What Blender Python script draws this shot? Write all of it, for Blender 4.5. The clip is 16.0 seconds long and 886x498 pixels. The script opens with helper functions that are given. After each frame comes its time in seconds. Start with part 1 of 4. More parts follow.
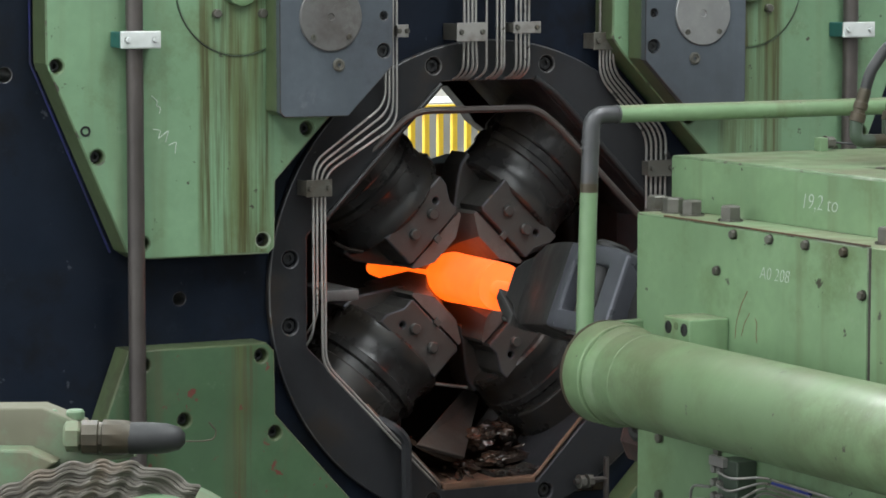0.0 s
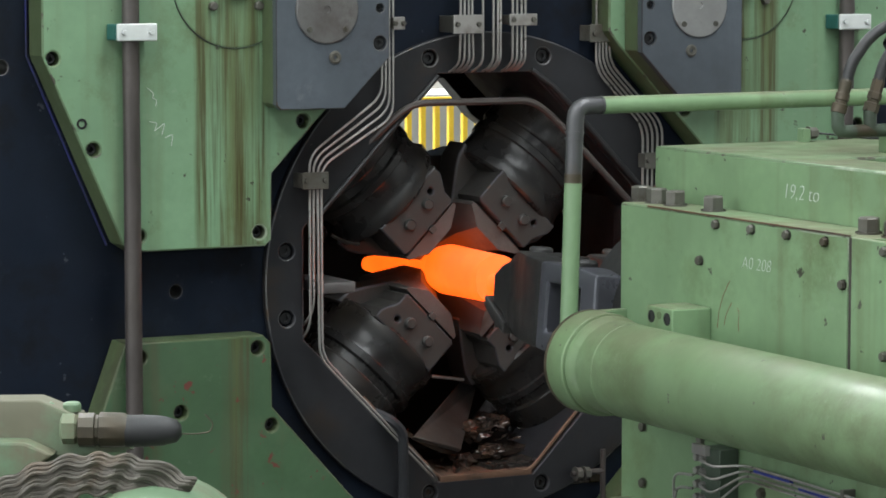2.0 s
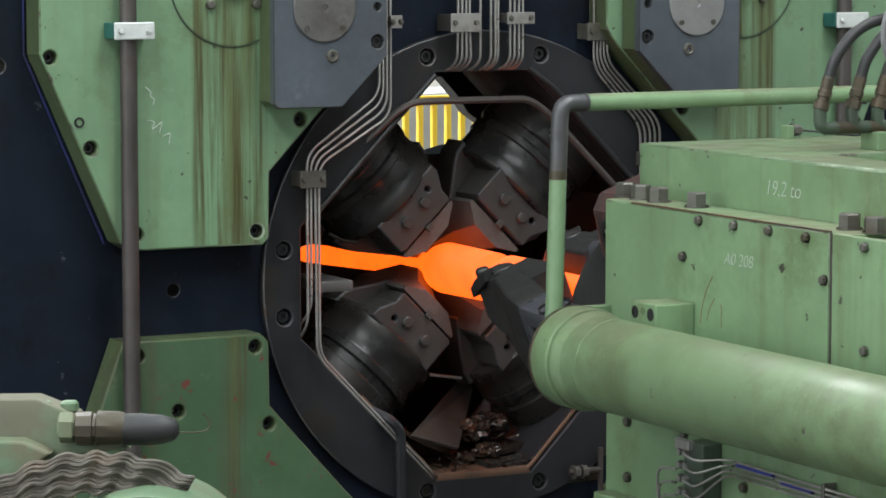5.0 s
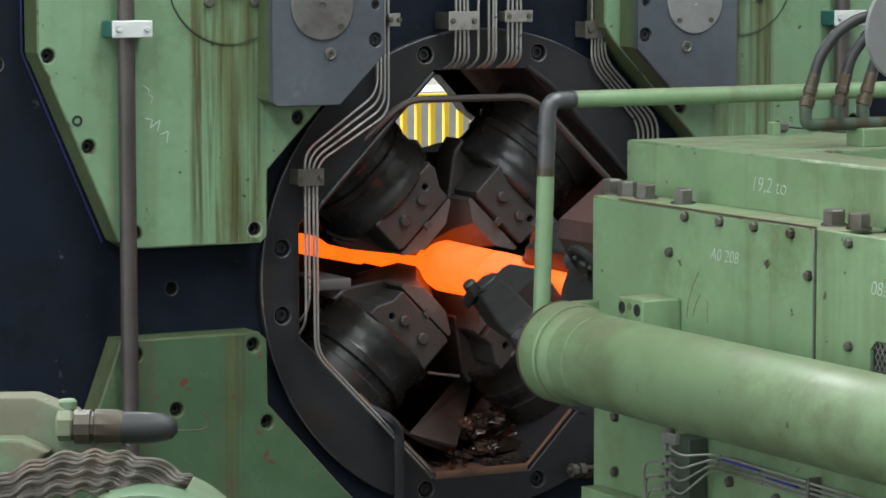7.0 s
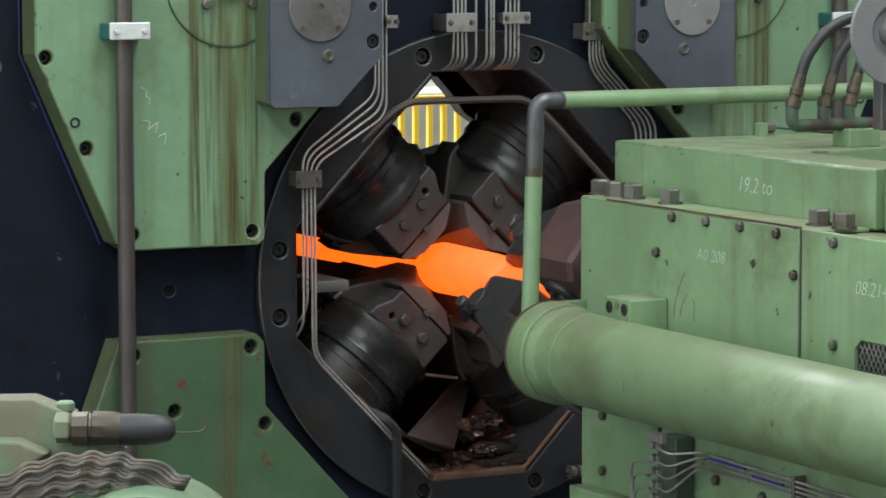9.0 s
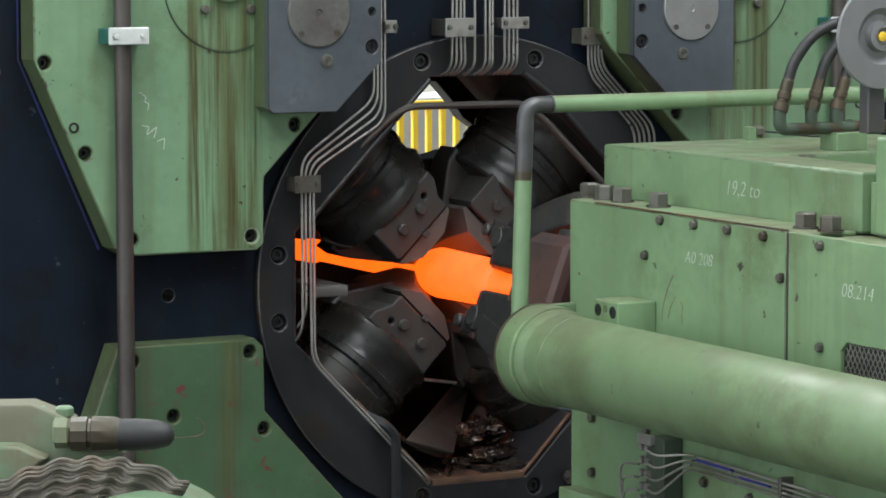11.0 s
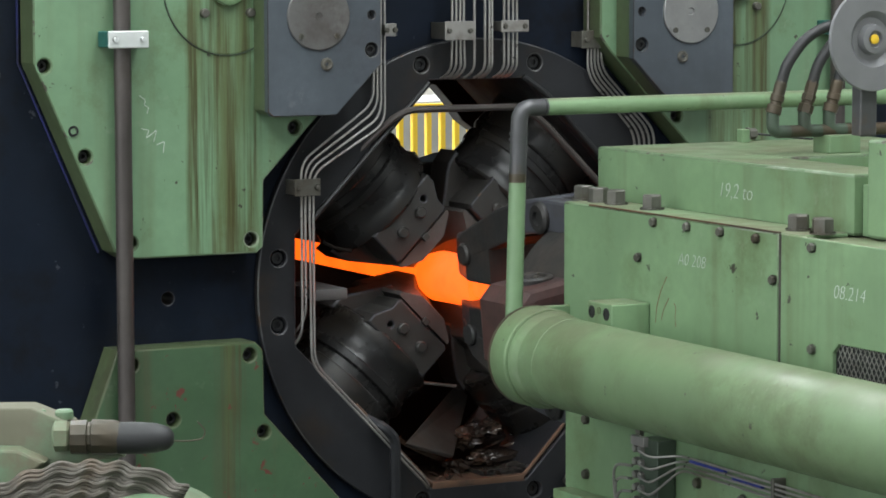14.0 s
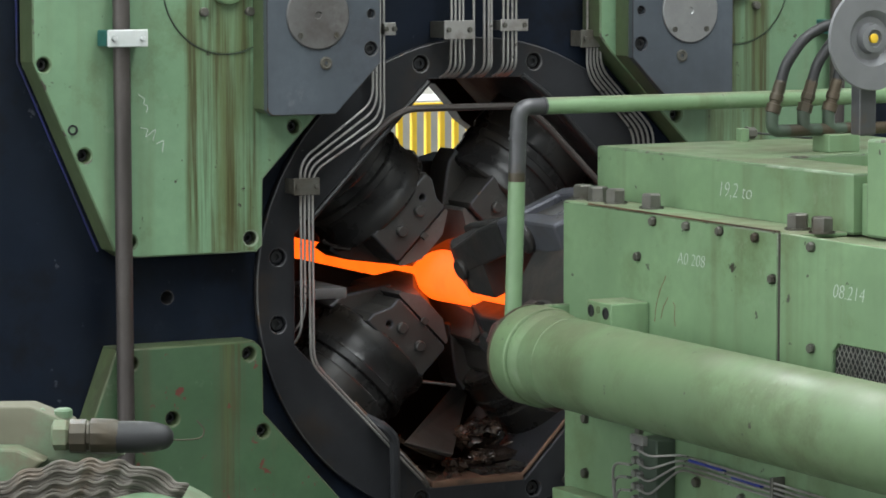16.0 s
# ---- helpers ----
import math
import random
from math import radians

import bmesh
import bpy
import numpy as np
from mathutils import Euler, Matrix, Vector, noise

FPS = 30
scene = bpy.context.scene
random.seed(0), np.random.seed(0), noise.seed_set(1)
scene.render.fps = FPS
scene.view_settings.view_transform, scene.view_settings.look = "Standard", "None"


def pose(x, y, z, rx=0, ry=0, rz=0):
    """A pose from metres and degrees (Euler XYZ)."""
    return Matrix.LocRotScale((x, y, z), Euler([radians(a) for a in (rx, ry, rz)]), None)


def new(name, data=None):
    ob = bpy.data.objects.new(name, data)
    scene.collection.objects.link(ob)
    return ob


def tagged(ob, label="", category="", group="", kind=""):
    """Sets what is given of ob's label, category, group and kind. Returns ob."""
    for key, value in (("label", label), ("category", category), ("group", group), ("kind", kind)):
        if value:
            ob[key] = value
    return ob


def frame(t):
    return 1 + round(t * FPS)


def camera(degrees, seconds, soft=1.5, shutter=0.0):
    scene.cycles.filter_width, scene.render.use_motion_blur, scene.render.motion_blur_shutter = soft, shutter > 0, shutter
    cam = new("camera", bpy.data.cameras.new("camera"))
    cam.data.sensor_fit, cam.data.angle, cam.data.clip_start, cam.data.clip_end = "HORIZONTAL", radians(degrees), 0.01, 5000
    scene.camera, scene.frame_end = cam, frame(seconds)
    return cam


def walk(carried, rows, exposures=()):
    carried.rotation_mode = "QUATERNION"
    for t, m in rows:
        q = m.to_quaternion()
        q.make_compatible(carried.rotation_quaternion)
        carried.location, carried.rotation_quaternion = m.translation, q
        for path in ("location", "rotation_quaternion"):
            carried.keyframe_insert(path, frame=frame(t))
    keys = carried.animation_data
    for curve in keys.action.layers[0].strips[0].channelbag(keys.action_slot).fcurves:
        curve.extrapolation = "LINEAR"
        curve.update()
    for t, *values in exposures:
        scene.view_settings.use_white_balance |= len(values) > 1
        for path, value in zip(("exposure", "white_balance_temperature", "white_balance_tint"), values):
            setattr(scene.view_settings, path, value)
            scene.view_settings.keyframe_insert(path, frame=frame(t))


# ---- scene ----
# The forging axis runs along y at x = 0; the front ring of the machine lies in the plane y = 0; the hall floor at z = FLOOR.
cam = camera(16.517, 16.0, soft=1.7)
EYE = (-4.624, -8.646, 1.070)
AXIS = -0.010
FLOOR = -1.15
TURNS = [
    (0, 27.245, -5.617, 0.020), (0.5, 27.261, -5.667, 0.020), (1, 27.279, -5.698, 0.010), (1.5, 27.292, -5.724, 0.000),
    (2, 27.311, -5.761, -0.010), (2.5, 27.334, -5.783, -0.020), (3, 27.342, -5.776, -0.020), (3.5, 27.342, -5.783, -0.020),
    (4, 27.344, -5.775, -0.025), (6.5, 27.385, -5.821, -0.055), (7, 27.393, -5.825, -0.063), (7.5, 27.397, -5.815, -0.070),
    (8, 27.398, -5.805, -0.072), (8.5, 27.404, -5.799, -0.075), (9, 27.434, -5.791, -0.075), (11.5, 27.459, -5.672, -0.110),
    (12, 27.463, -5.649, -0.125), (12.5, 27.467, -5.634, -0.130), (13, 27.464, -5.636, -0.120), (13.5, 27.461, -5.637, -0.118),
    (14, 27.462, -5.639, -0.119), (14.5, 27.464, -5.640, -0.118), (15, 27.474, -5.650, -0.105), (15.5, 27.479, -5.656, -0.097),
    (16, 27.476, -5.657, -0.097)]
walk(cam, [(t, pose(*EYE, 90 + pitch, 0, -yaw) @ pose(0, 0, 0, 0, 0, roll)) for t, yaw, pitch, roll in TURNS])

# ---- light ----
scene.view_settings.exposure = 0.0
world = bpy.data.worlds.new("sky")
scene.world = world
world.use_nodes = True
wn = world.node_tree
sky = wn.nodes.new("ShaderNodeTexSky")
sky.sky_type, sky.sun_disc, sky.sun_elevation, sky.sun_rotation = "NISHITA", False, radians(40), radians(200)
wn.links.new(sky.outputs[0], wn.nodes["Background"].inputs[0])
wn.nodes["Background"].inputs[1].default_value = 0.1


def window_light(name, m, sx, sy, power, colour=(0.94, 1.0, 1.0)):
    """Daylight that comes in through a glazed opening."""
    lamp = bpy.data.lights.new(name, "AREA")
    lamp.shape, lamp.size, lamp.size_y, lamp.energy, lamp.color = "RECTANGLE", sx, sy, power, colour
    ob = new(name, lamp)
    ob.matrix_world = m
    return ob


SKYLIGHTS = [(-7.5, -6.5), (0.5, -6.5), (-7.5, 13.0), (0.5, 13.0)]
# Rear pair, unseen, is far stronger to brighten the space behind the fence.
for x, y in SKYLIGHTS:
    window_light("unseen_skylight", pose(x, y, 8.78), 3.0, 12.0, 1400 if y < 0 else 6500)
window_light("side_window_daylight", pose(-13.9, -5.5, 3.3, 0, -90, 0), 5.0, 14.0, 820)
window_light("end_window_daylight", pose(-4.0, -17.9, 3.6, 90, 0, 0), 12.0, 4.0, 120)

# ---- materials ----


def material(name, base, rough=0.5, metal=0.0, grain=30.0, vary=0.25, dark=None, dark_at=0.62, streak=None, streak_amount=0.0,
             bump=0.05, bump_scale=60.0, chips=None, chip_at=0.72, rough_vary=0.12, spec=0.5, band=None, band_colour=None, speck=None, dust=None):
    m = bpy.data.materials.new(name)
    m.use_nodes = True
    n, l = m.node_tree.nodes, m.node_tree.links
    bsdf = n["Principled BSDF"]
    coord = n.new("ShaderNodeTexCoord")

    def noise_at(scale, detail=5.0, stretch=None, rough_=0.6):
        t = n.new("ShaderNodeTexNoise")
        t.inputs["Scale"].default_value, t.inputs["Detail"].default_value, t.inputs["Roughness"].default_value = scale, detail, rough_
        if stretch:
            mp = n.new("ShaderNodeMapping")
            mp.inputs["Scale"].default_value = stretch
            l.new(coord.outputs["Object"], mp.inputs[0])
            l.new(mp.outputs[0], t.inputs["Vector"])
        else:
            l.new(coord.outputs["Object"], t.inputs["Vector"])
        return t.outputs["Fac"]

    def ramp(fac, lo, hi):
        r = n.new("ShaderNodeMapRange")
        r.inputs["From Min"].default_value, r.inputs["From Max"].default_value = lo, hi
        l.new(fac, r.inputs["Value"])
        return r.outputs["Result"]

    def mix(fac, a, b, amount=1.0, blend="MIX"):
        x = n.new("ShaderNodeMix")
        x.data_type, x.blend_type = "RGBA", blend
        if amount != 1.0:
            k = n.new("ShaderNodeMath")
            k.operation = "MULTIPLY"
            k.inputs[1].default_value = amount
            l.new(fac, k.inputs[0])
            fac = k.outputs[0]
        l.new(fac, x.inputs["Factor"])
        for s, v in (("A", a), ("B", b)):
            if isinstance(v, tuple):
                [i for i in x.inputs if i.name == s and i.type == "RGBA"][0].default_value = (*v, 1)
            else:
                l.new(v, [i for i in x.inputs if i.name == s and i.type == "RGBA"][0])
        return [o for o in x.outputs if o.type == "RGBA"][0]

    lo = tuple(c * (1 - vary) for c in base)
    hi = tuple(min(1, c * (1 + vary)) for c in base)
    col = mix(ramp(noise_at(grain * 0.09, 6), 0.32, 0.68), lo, hi)
    col = mix(ramp(noise_at(grain, 4), 0.35, 0.7), col, tuple(c * 0.82 for c in base), 0.45)
    if dark:
        col = mix(ramp(noise_at(3.1, 8, None, 0.7), dark_at - 0.06, dark_at + 0.08), col, dark, 0.85)
    if streak:
        col = mix(ramp(noise_at(9.0, 4, (1.0, 1.0, 0.05)), 0.55, 0.75), col, streak, streak_amount)
    if speck:
        # rubbed and dusty spots
        col = mix(ramp(noise_at(7.0, 9, None, 0.75), 0.60, 0.72), col, speck, 0.45)
    if band:
        # runs of oil below the lid
        sep, absx = n.new("ShaderNodeSeparateXYZ"), n.new("ShaderNodeMath")
        absx.operation = "ABSOLUTE"
        l.new(coord.outputs["Object"], sep.inputs[0])
        l.new(sep.outputs["X"], absx.inputs[0])
        inside, gate = n.new("ShaderNodeMath"), n.new("ShaderNodeMath")
        inside.operation, gate.operation = "MULTIPLY", "MULTIPLY"
        l.new(ramp(absx.outputs[0], band[0], band[0] + 0.02), inside.inputs[0])
        l.new(ramp(absx.outputs[0], band[1], band[1] - 0.02), inside.inputs[1])
        l.new(inside.outputs[0], gate.inputs[0])
        l.new(ramp(noise_at(34.0, 5, (1.0, 1.0, 0.025), 0.7), 0.45, 0.62), gate.inputs[1])
        wash = n.new("ShaderNodeMath")
        wash.operation = "MULTIPLY"
        l.new(inside.outputs[0], wash.inputs[0])
        l.new(ramp(noise_at(15.0, 5, (1.0, 1.0, 0.06), 0.65), 0.40, 0.60), wash.inputs[1])
        col = mix(wash.outputs[0], col, tuple(0.5 * (c + d) for c, d in zip(band_colour, (0.11, 0.13, 0.035))), 0.70)
        col = mix(gate.outputs[0], col, band_colour, 0.90)
    if chips:
        # small chips gathered in patches
        col = mix(ramp(noise_at(17.0, 6, None, 0.65), chip_at, chip_at + 0.02), col, chips)
    if dust:
        # dirt that has settled on what faces up
        geo, sepn, both = n.new("ShaderNodeNewGeometry"), n.new("ShaderNodeSeparateXYZ"), n.new("ShaderNodeMath")
        both.operation = "MULTIPLY"
        l.new(geo.outputs["Normal"], sepn.inputs[0])
        l.new(ramp(sepn.outputs["Z"], 0.55, 0.98), both.inputs[0])
        l.new(ramp(noise_at(4.5, 8, None, 0.7), 0.30, 0.60), both.inputs[1])
        col = mix(both.outputs[0], col, dust, 0.75)
    l.new(col, bsdf.inputs["Base Color"])
    bsdf.inputs["Metallic"].default_value = metal
    bsdf.inputs["Specular IOR Level"].default_value = spec
    rr = n.new("ShaderNodeMapRange")
    rr.inputs["From Min"].default_value, rr.inputs["From Max"].default_value = 0.3, 0.7
    rr.inputs["To Min"].default_value, rr.inputs["To Max"].default_value = max(0.05, rough - rough_vary), min(1, rough + rough_vary)
    l.new(noise_at(grain * 0.3, 5), rr.inputs["Value"])
    l.new(rr.outputs["Result"], bsdf.inputs["Roughness"])
    if bump:
        b = n.new("ShaderNodeBump")
        b.inputs["Strength"].default_value, b.inputs["Distance"].default_value = bump, 0.004
        l.new(noise_at(bump_scale, 5), b.inputs["Height"])
        l.new(b.outputs["Normal"], bsdf.inputs["Normal"])
    return m


DUST = (0.150, 0.130, 0.085)
GREEN = material("green_machine_paint", (0.164, 0.256, 0.138), 0.40, 0, 26, 0.16, (0.110, 0.155, 0.072), 0.60, (0.095, 0.095, 0.042), 0.55, 0.06, 40,
                 (0.045, 0.045, 0.03), 0.665, speck=(0.27, 0.33, 0.235), dust=DUST)
GREEN_STAINED = material("green_paint_with_oil_runs", (0.148, 0.250, 0.146), 0.40, 0, 26, 0.12, (0.10, 0.145, 0.07), 0.62, (0.10, 0.10, 0.045), 0.40, 0.06, 40,
                         (0.045, 0.045, 0.03), 0.66, band=(0.80, 1.06), band_colour=(0.050, 0.042, 0.012), speck=(0.26, 0.33, 0.235), dust=DUST)
# Base darkened for dirt and for the dimmer light low down; chips are primer.
GREEN_LOW_SHADE = material("shade_darkened_green_paint_with_primer_chips", (0.047, 0.092, 0.045), 0.50, 0, 26, 0.16, (0.065, 0.10, 0.05), 0.58, (0.070, 0.062, 0.032), 0.65, 0.08, 40,
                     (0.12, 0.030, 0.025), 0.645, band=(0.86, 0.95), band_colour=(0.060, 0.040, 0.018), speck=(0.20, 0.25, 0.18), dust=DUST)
# Dark olive mixes oil with shade on spacers, block sides and lower edges.
GREEN_OIL_SHADE = material("oily_shade_green_paint", (0.070, 0.096, 0.045), 0.42, 0, 22, 0.2, (0.045, 0.05, 0.03), 0.56, (0.05, 0.04, 0.02), 0.5, 0.08, 40)
GREEN_RUN = material("green_paint_on_cylinder", (0.122, 0.188, 0.092), 0.50, 0, 22, 0.22, (0.075, 0.100, 0.045), 0.52, None, 0, 0.07, 40,
                     (0.04, 0.04, 0.025), 0.665, speck=(0.23, 0.29, 0.20), dust=(0.120, 0.125, 0.075), spec=0.5)
GREEN_PALE = material("pale_green_paint", (0.115, 0.185, 0.108), 0.6, 0, 20, 0.2, (0.13, 0.11, 0.07), 0.52, None, 0, 0.08, 30)
STEEL_BLUE = material("oiled_blue_grey_steel", (0.068, 0.080, 0.095), 0.50, 0.15, 24, 0.35, (0.045, 0.048, 0.058), 0.6, (0.04, 0.04, 0.045), 0.4, 0.06, 50, speck=(0.17, 0.18, 0.20))
FRAME_DARK = material("dark_blue_frame_paint", (0.0062, 0.0094, 0.0172), 0.45, 0, 14, 0.4, (0.005, 0.005, 0.006), 0.58, None, 0, 0.08, 30,
                      (0.045, 0.05, 0.06), 0.67, speck=(0.022, 0.029, 0.043), spec=0.16)
RING_DARK = material("oily_dark_ring_steel", (0.019, 0.0195, 0.022), 0.46, 0.1, 22, 0.5, (0.026, 0.019, 0.014), 0.6, None, 0, 0.14, 45, (0.11, 0.11, 0.115), 0.69, rough_vary=0.18, speck=(0.050, 0.052, 0.056), spec=0.32)
HAMMER_STEEL = material("scaled_dark_hammer_steel", (0.020, 0.0195, 0.0195), 0.27, 0.12, 20, 0.5, (0.036, 0.029, 0.022), 0.52, None, 0, 0.22, 40, (0.16, 0.16, 0.16), 0.70, rough_vary=0.2, speck=(0.075, 0.073, 0.074), spec=0.4)
HOLDER_STEEL = material("brown_grey_die_steel", (0.046, 0.043, 0.040), 0.46, 0.15, 26, 0.25, (0.05, 0.038, 0.03), 0.58, None, 0, 0.2, 50, (0.20, 0.19, 0.18), 0.735, speck=(0.11, 0.105, 0.10))
DIE_STEEL = material("forging_die_steel", (0.105, 0.096, 0.090), 0.48, 0.3, 40, 0.25, (0.06, 0.045, 0.04), 0.58, None, 0, 0.15, 60)
CHUCK_STEEL = material("dark_worn_chuck_steel", (0.024, 0.0235, 0.023), 0.52, 0.2, 28, 0.4, (0.05, 0.040, 0.034), 0.58, None, 0, 0.25, 45,
                       (0.16, 0.16, 0.16), 0.77)
LINK_STEEL = material("worn_link_steel", (0.11, 0.112, 0.13), 0.36, 0.5, 28, 0.22, (0.10, 0.095, 0.09), 0.66, None, 0, 0.03, 45)
RED_OXIDE = material("worn_red_oxide_paint", (0.075, 0.037, 0.033), 0.5, 0.1, 20, 0.3, (0.025, 0.02, 0.02), 0.55, None, 0, 0.12, 40)
BRIGHT_STEEL = material("bright_machined_steel", (0.36, 0.36, 0.36), 0.38, 0.85, 30, 0.25, (0.14, 0.13, 0.12), 0.56, None, 0, 0.08, 70, speck=(0.75, 0.75, 0.74))
TUBE_STEEL = material("drawn_steel_tube", (0.36, 0.345, 0.33), 0.36, 0.7, 40, 0.2, (0.14, 0.11, 0.09), 0.58, None, 0, 0.05, 80)
PIPE_BROWN = material("bare_brown_steel_pipe", (0.070, 0.060, 0.056), 0.45, 0.4, 30, 0.25, (0.05, 0.04, 0.035), 0.6, None, 0, 0.08, 60)
BOLT_STEEL = material("greyed_bolt_steel", (0.12, 0.115, 0.10), 0.45, 0.5, 40, 0.3, (0.06, 0.045, 0.03), 0.58, None, 0, 0.1, 80)
# Near-black stands in for the shade inside bores, slots and the vent.
BLACK_HOLE = material("black_hole_shade", (0.010, 0.010, 0.011), 0.5, 0, 30, 0.3, None, 0.6, None, 0, 0.05, 50)
RUBBER = material("black_rubber", (0.014, 0.014, 0.015), 0.5, 0, 40, 0.2, None, 0.6, None, 0, 0.08, 120)
BRASS_BROWN = material("tarnished_brown_fitting", (0.070, 0.052, 0.034), 0.42, 0.4, 30, 0.35, (0.045, 0.04, 0.028), 0.54, None, 0, 0.08, 60)
ZINC = material("zinc_plated_clamp", (0.62, 0.64, 0.63), 0.4, 0.3, 30, 0.12, None, 0.6, None, 0, 0.04, 60)
TEAL = material("teal_plastic", (0.012, 0.085, 0.075), 0.5, 0, 30, 0.15)
YELLOW = material("yellow_safety_paint", (0.75, 0.48, 0.03), 0.45, 0, 20, 0.1)
CONCRETE = material("oily_dark_concrete", (0.085, 0.08, 0.075), 0.75, 0, 12, 0.25, (0.05, 0.047, 0.045), 0.58, None, 0, 0.12, 25)
PLINTH = material("grey_concrete", (0.36, 0.36, 0.35), 0.75, 0, 12, 0.2)
WALL_PALE = material("pale_hall_cladding", (0.62, 0.62, 0.60), 0.7, 0, 8, 0.12, (0.5, 0.49, 0.46), 0.6, None, 0, 0.05, 20)
ROOF_GREY = material("grey_roof_sheet", (0.30, 0.31, 0.32), 0.7, 0, 8, 0.15)
CHALK = material("white_chalk", (0.46, 0.51, 0.45), 0.9, 0, 60, 0.1, None, 0.6, None, 0, 0.0)
RUST = material("rusty_scale", (0.12, 0.065, 0.040), 0.6, 0.1, 30, 0.4, (0.04, 0.028, 0.02), 0.55, None, 0, 0.3, 60)
WHEEL_GREY = material("grey_cast_pulley", (0.155, 0.155, 0.162), 0.5, 0.1, 26, 0.12, None, 0.6, None, 0, 0.05, 60)
BLUE_EDGE = material("dark_blue_edge_paint", (0.010, 0.014, 0.10), 0.5, 0, 30, 0.3, (0.008, 0.009, 0.014), 0.5)
CAP_GREY = material("dull_brown_grey_steel", (0.125, 0.120, 0.118), 0.45, 0.4, 30, 0.2, (0.08, 0.07, 0.065), 0.58, None, 0, 0.06, 60, speck=(0.20, 0.195, 0.19))
ELBOW_STEEL = material("bare_blue_grey_pipe_steel", (0.075, 0.074, 0.078), 0.42, 0.4, 30, 0.25, (0.10, 0.07, 0.045), 0.56, None, 0, 0.08, 60)
VALVE_GREEN = material("dark_oily_green_paint", (0.045, 0.065, 0.045), 0.45, 0, 30, 0.3, (0.03, 0.03, 0.025), 0.58, None, 0, 0.08, 60)
RED_CHALK = material("red_chalk", (0.20, 0.07, 0.05), 0.8, 0, 60, 0.15, None, 0.6, None, 0, 0.0)
DUSTY = material("dust_covered_green_paint", (0.130, 0.125, 0.085), 0.8, 0, 14, 0.2, (0.14, 0.21, 0.13), 0.55, None, 0, 0.12, 30)
ROPE = material("dirty_wire_armour", (0.085, 0.075, 0.062), 0.6, 0.2, 30, 0.35, (0.16, 0.10, 0.06), 0.60, None, 0, 0.12, 60)
BLUE_PAINT = material("bright_blue_marking_paint", (0.012, 0.025, 0.22), 0.5, 0, 30, 0.2)


def hot_material():
    """Steel at forging heat, which gives off its own light."""
    m = material("glowing_hot_steel", (0.20, 0.08, 0.04), 0.6, 0, 20, 0.3)
    n, l = m.node_tree.nodes, m.node_tree.links
    bsdf = n["Principled BSDF"]
    t = n.new("ShaderNodeTexNoise")
    t.inputs["Scale"].default_value, t.inputs["Detail"].default_value = 9.0, 6.0
    coord = n.new("ShaderNodeTexCoord")
    l.new(coord.outputs["Object"], t.inputs["Vector"])
    r = n.new("ShaderNodeValToRGB")
    r.color_ramp.elements[0].position, r.color_ramp.elements[0].color = 0.25, (1.0, 0.088, 0.0045, 1)
    r.color_ramp.elements[1].position, r.color_ramp.elements[1].color = 0.6, (1.0, 0.112, 0.006, 1)
    l.new(t.outputs["Fac"], r.inputs["Fac"])
    l.new(r.outputs["Color"], bsdf.inputs["Emission Color"])
    bsdf.inputs["Emission Strength"].default_value = 2.0
    return m


HOT = hot_material()

EDGE_GREEN = material("rubbed_green_edge", (0.105, 0.16, 0.085), 0.5, 0, 40, 0.2, (0.27, 0.30, 0.23), 0.60, None, 0, 0.1, 60, (0.06, 0.055, 0.04), 0.60)
EDGE_DARK = material("rubbed_dark_edge", (0.045, 0.045, 0.05), 0.4, 0.3, 40, 0.2, (0.11, 0.105, 0.10), 0.56, None, 0, 0.1, 60, (0.07, 0.045, 0.03), 0.60)
WET_SCALE = material("wet_oily_scale", (0.018, 0.014, 0.012), 0.14, 0.2, 30, 0.4, (0.07, 0.04, 0.026), 0.56, None, 0, 0.5, 35)

# ---- mesh helpers ----


def link(name, me, mat, parent=None, label="", smooth=0):
    me.name = name
    me.materials.clear()
    me.materials.append(mat)
    if smooth:
        me.shade_smooth()
        me.set_sharp_from_angle(angle=radians(smooth))
    ob = new(name, me)
    if parent:
        ob.parent = parent
    if label:
        ob["label"] = label
    return ob


def part(name, bm, mat, parent=None, label="", smooth=35):
    """Links a bmesh as one object; broad flat faces stay flat beside their small bevels."""
    bmesh.ops.recalc_face_normals(bm, faces=bm.faces)
    if smooth:
        area = {f: f.calc_area() for f in bm.faces}
        for f in bm.faces:
            f.smooth = True
        for e in bm.edges:
            if len(e.link_faces) == 2:
                a, b = sorted(area[f] for f in e.link_faces)
                turn = e.calc_face_angle(0)
                e.smooth = turn < radians(smooth) and not (b > 6 * a and turn > 0.2)
    me = bpy.data.meshes.new(name)
    bm.to_mesh(me)
    bm.free()
    return link(name, me, mat, parent, label)


def worn(ob, edge_mat, axes_only=True):
    """Gives the bevelled edges of a part their rubbed look."""
    me = ob.data
    me.materials.append(edge_mat)
    for f in me.polygons:
        if max(abs(c) for c in f.normal) < 0.97 and f.area < 0.02:
            f.material_index = 1
    return ob


def worn_slab(ob, edge_mat, side_mat=None):
    me = ob.data
    me.materials.append(edge_mat)
    if side_mat:
        me.materials.append(side_mat)
    for f in me.polygons:
        if side_mat and abs(f.normal.y) <= 0.2:
            f.material_index = 2
        if 0.2 < abs(f.normal.y) < 0.97:
            f.material_index = 1
    return ob


def thing(name, label, category, group="", kind="", at=(0, 0, 0)):
    e = new(name)
    e.location = at
    return tagged(e, label, category, group, kind)


def circle(cx, cz, r, n=24):
    return [(cx + r * math.cos(2 * math.pi * i / n), cz + r * math.sin(2 * math.pi * i / n)) for i in range(n)]


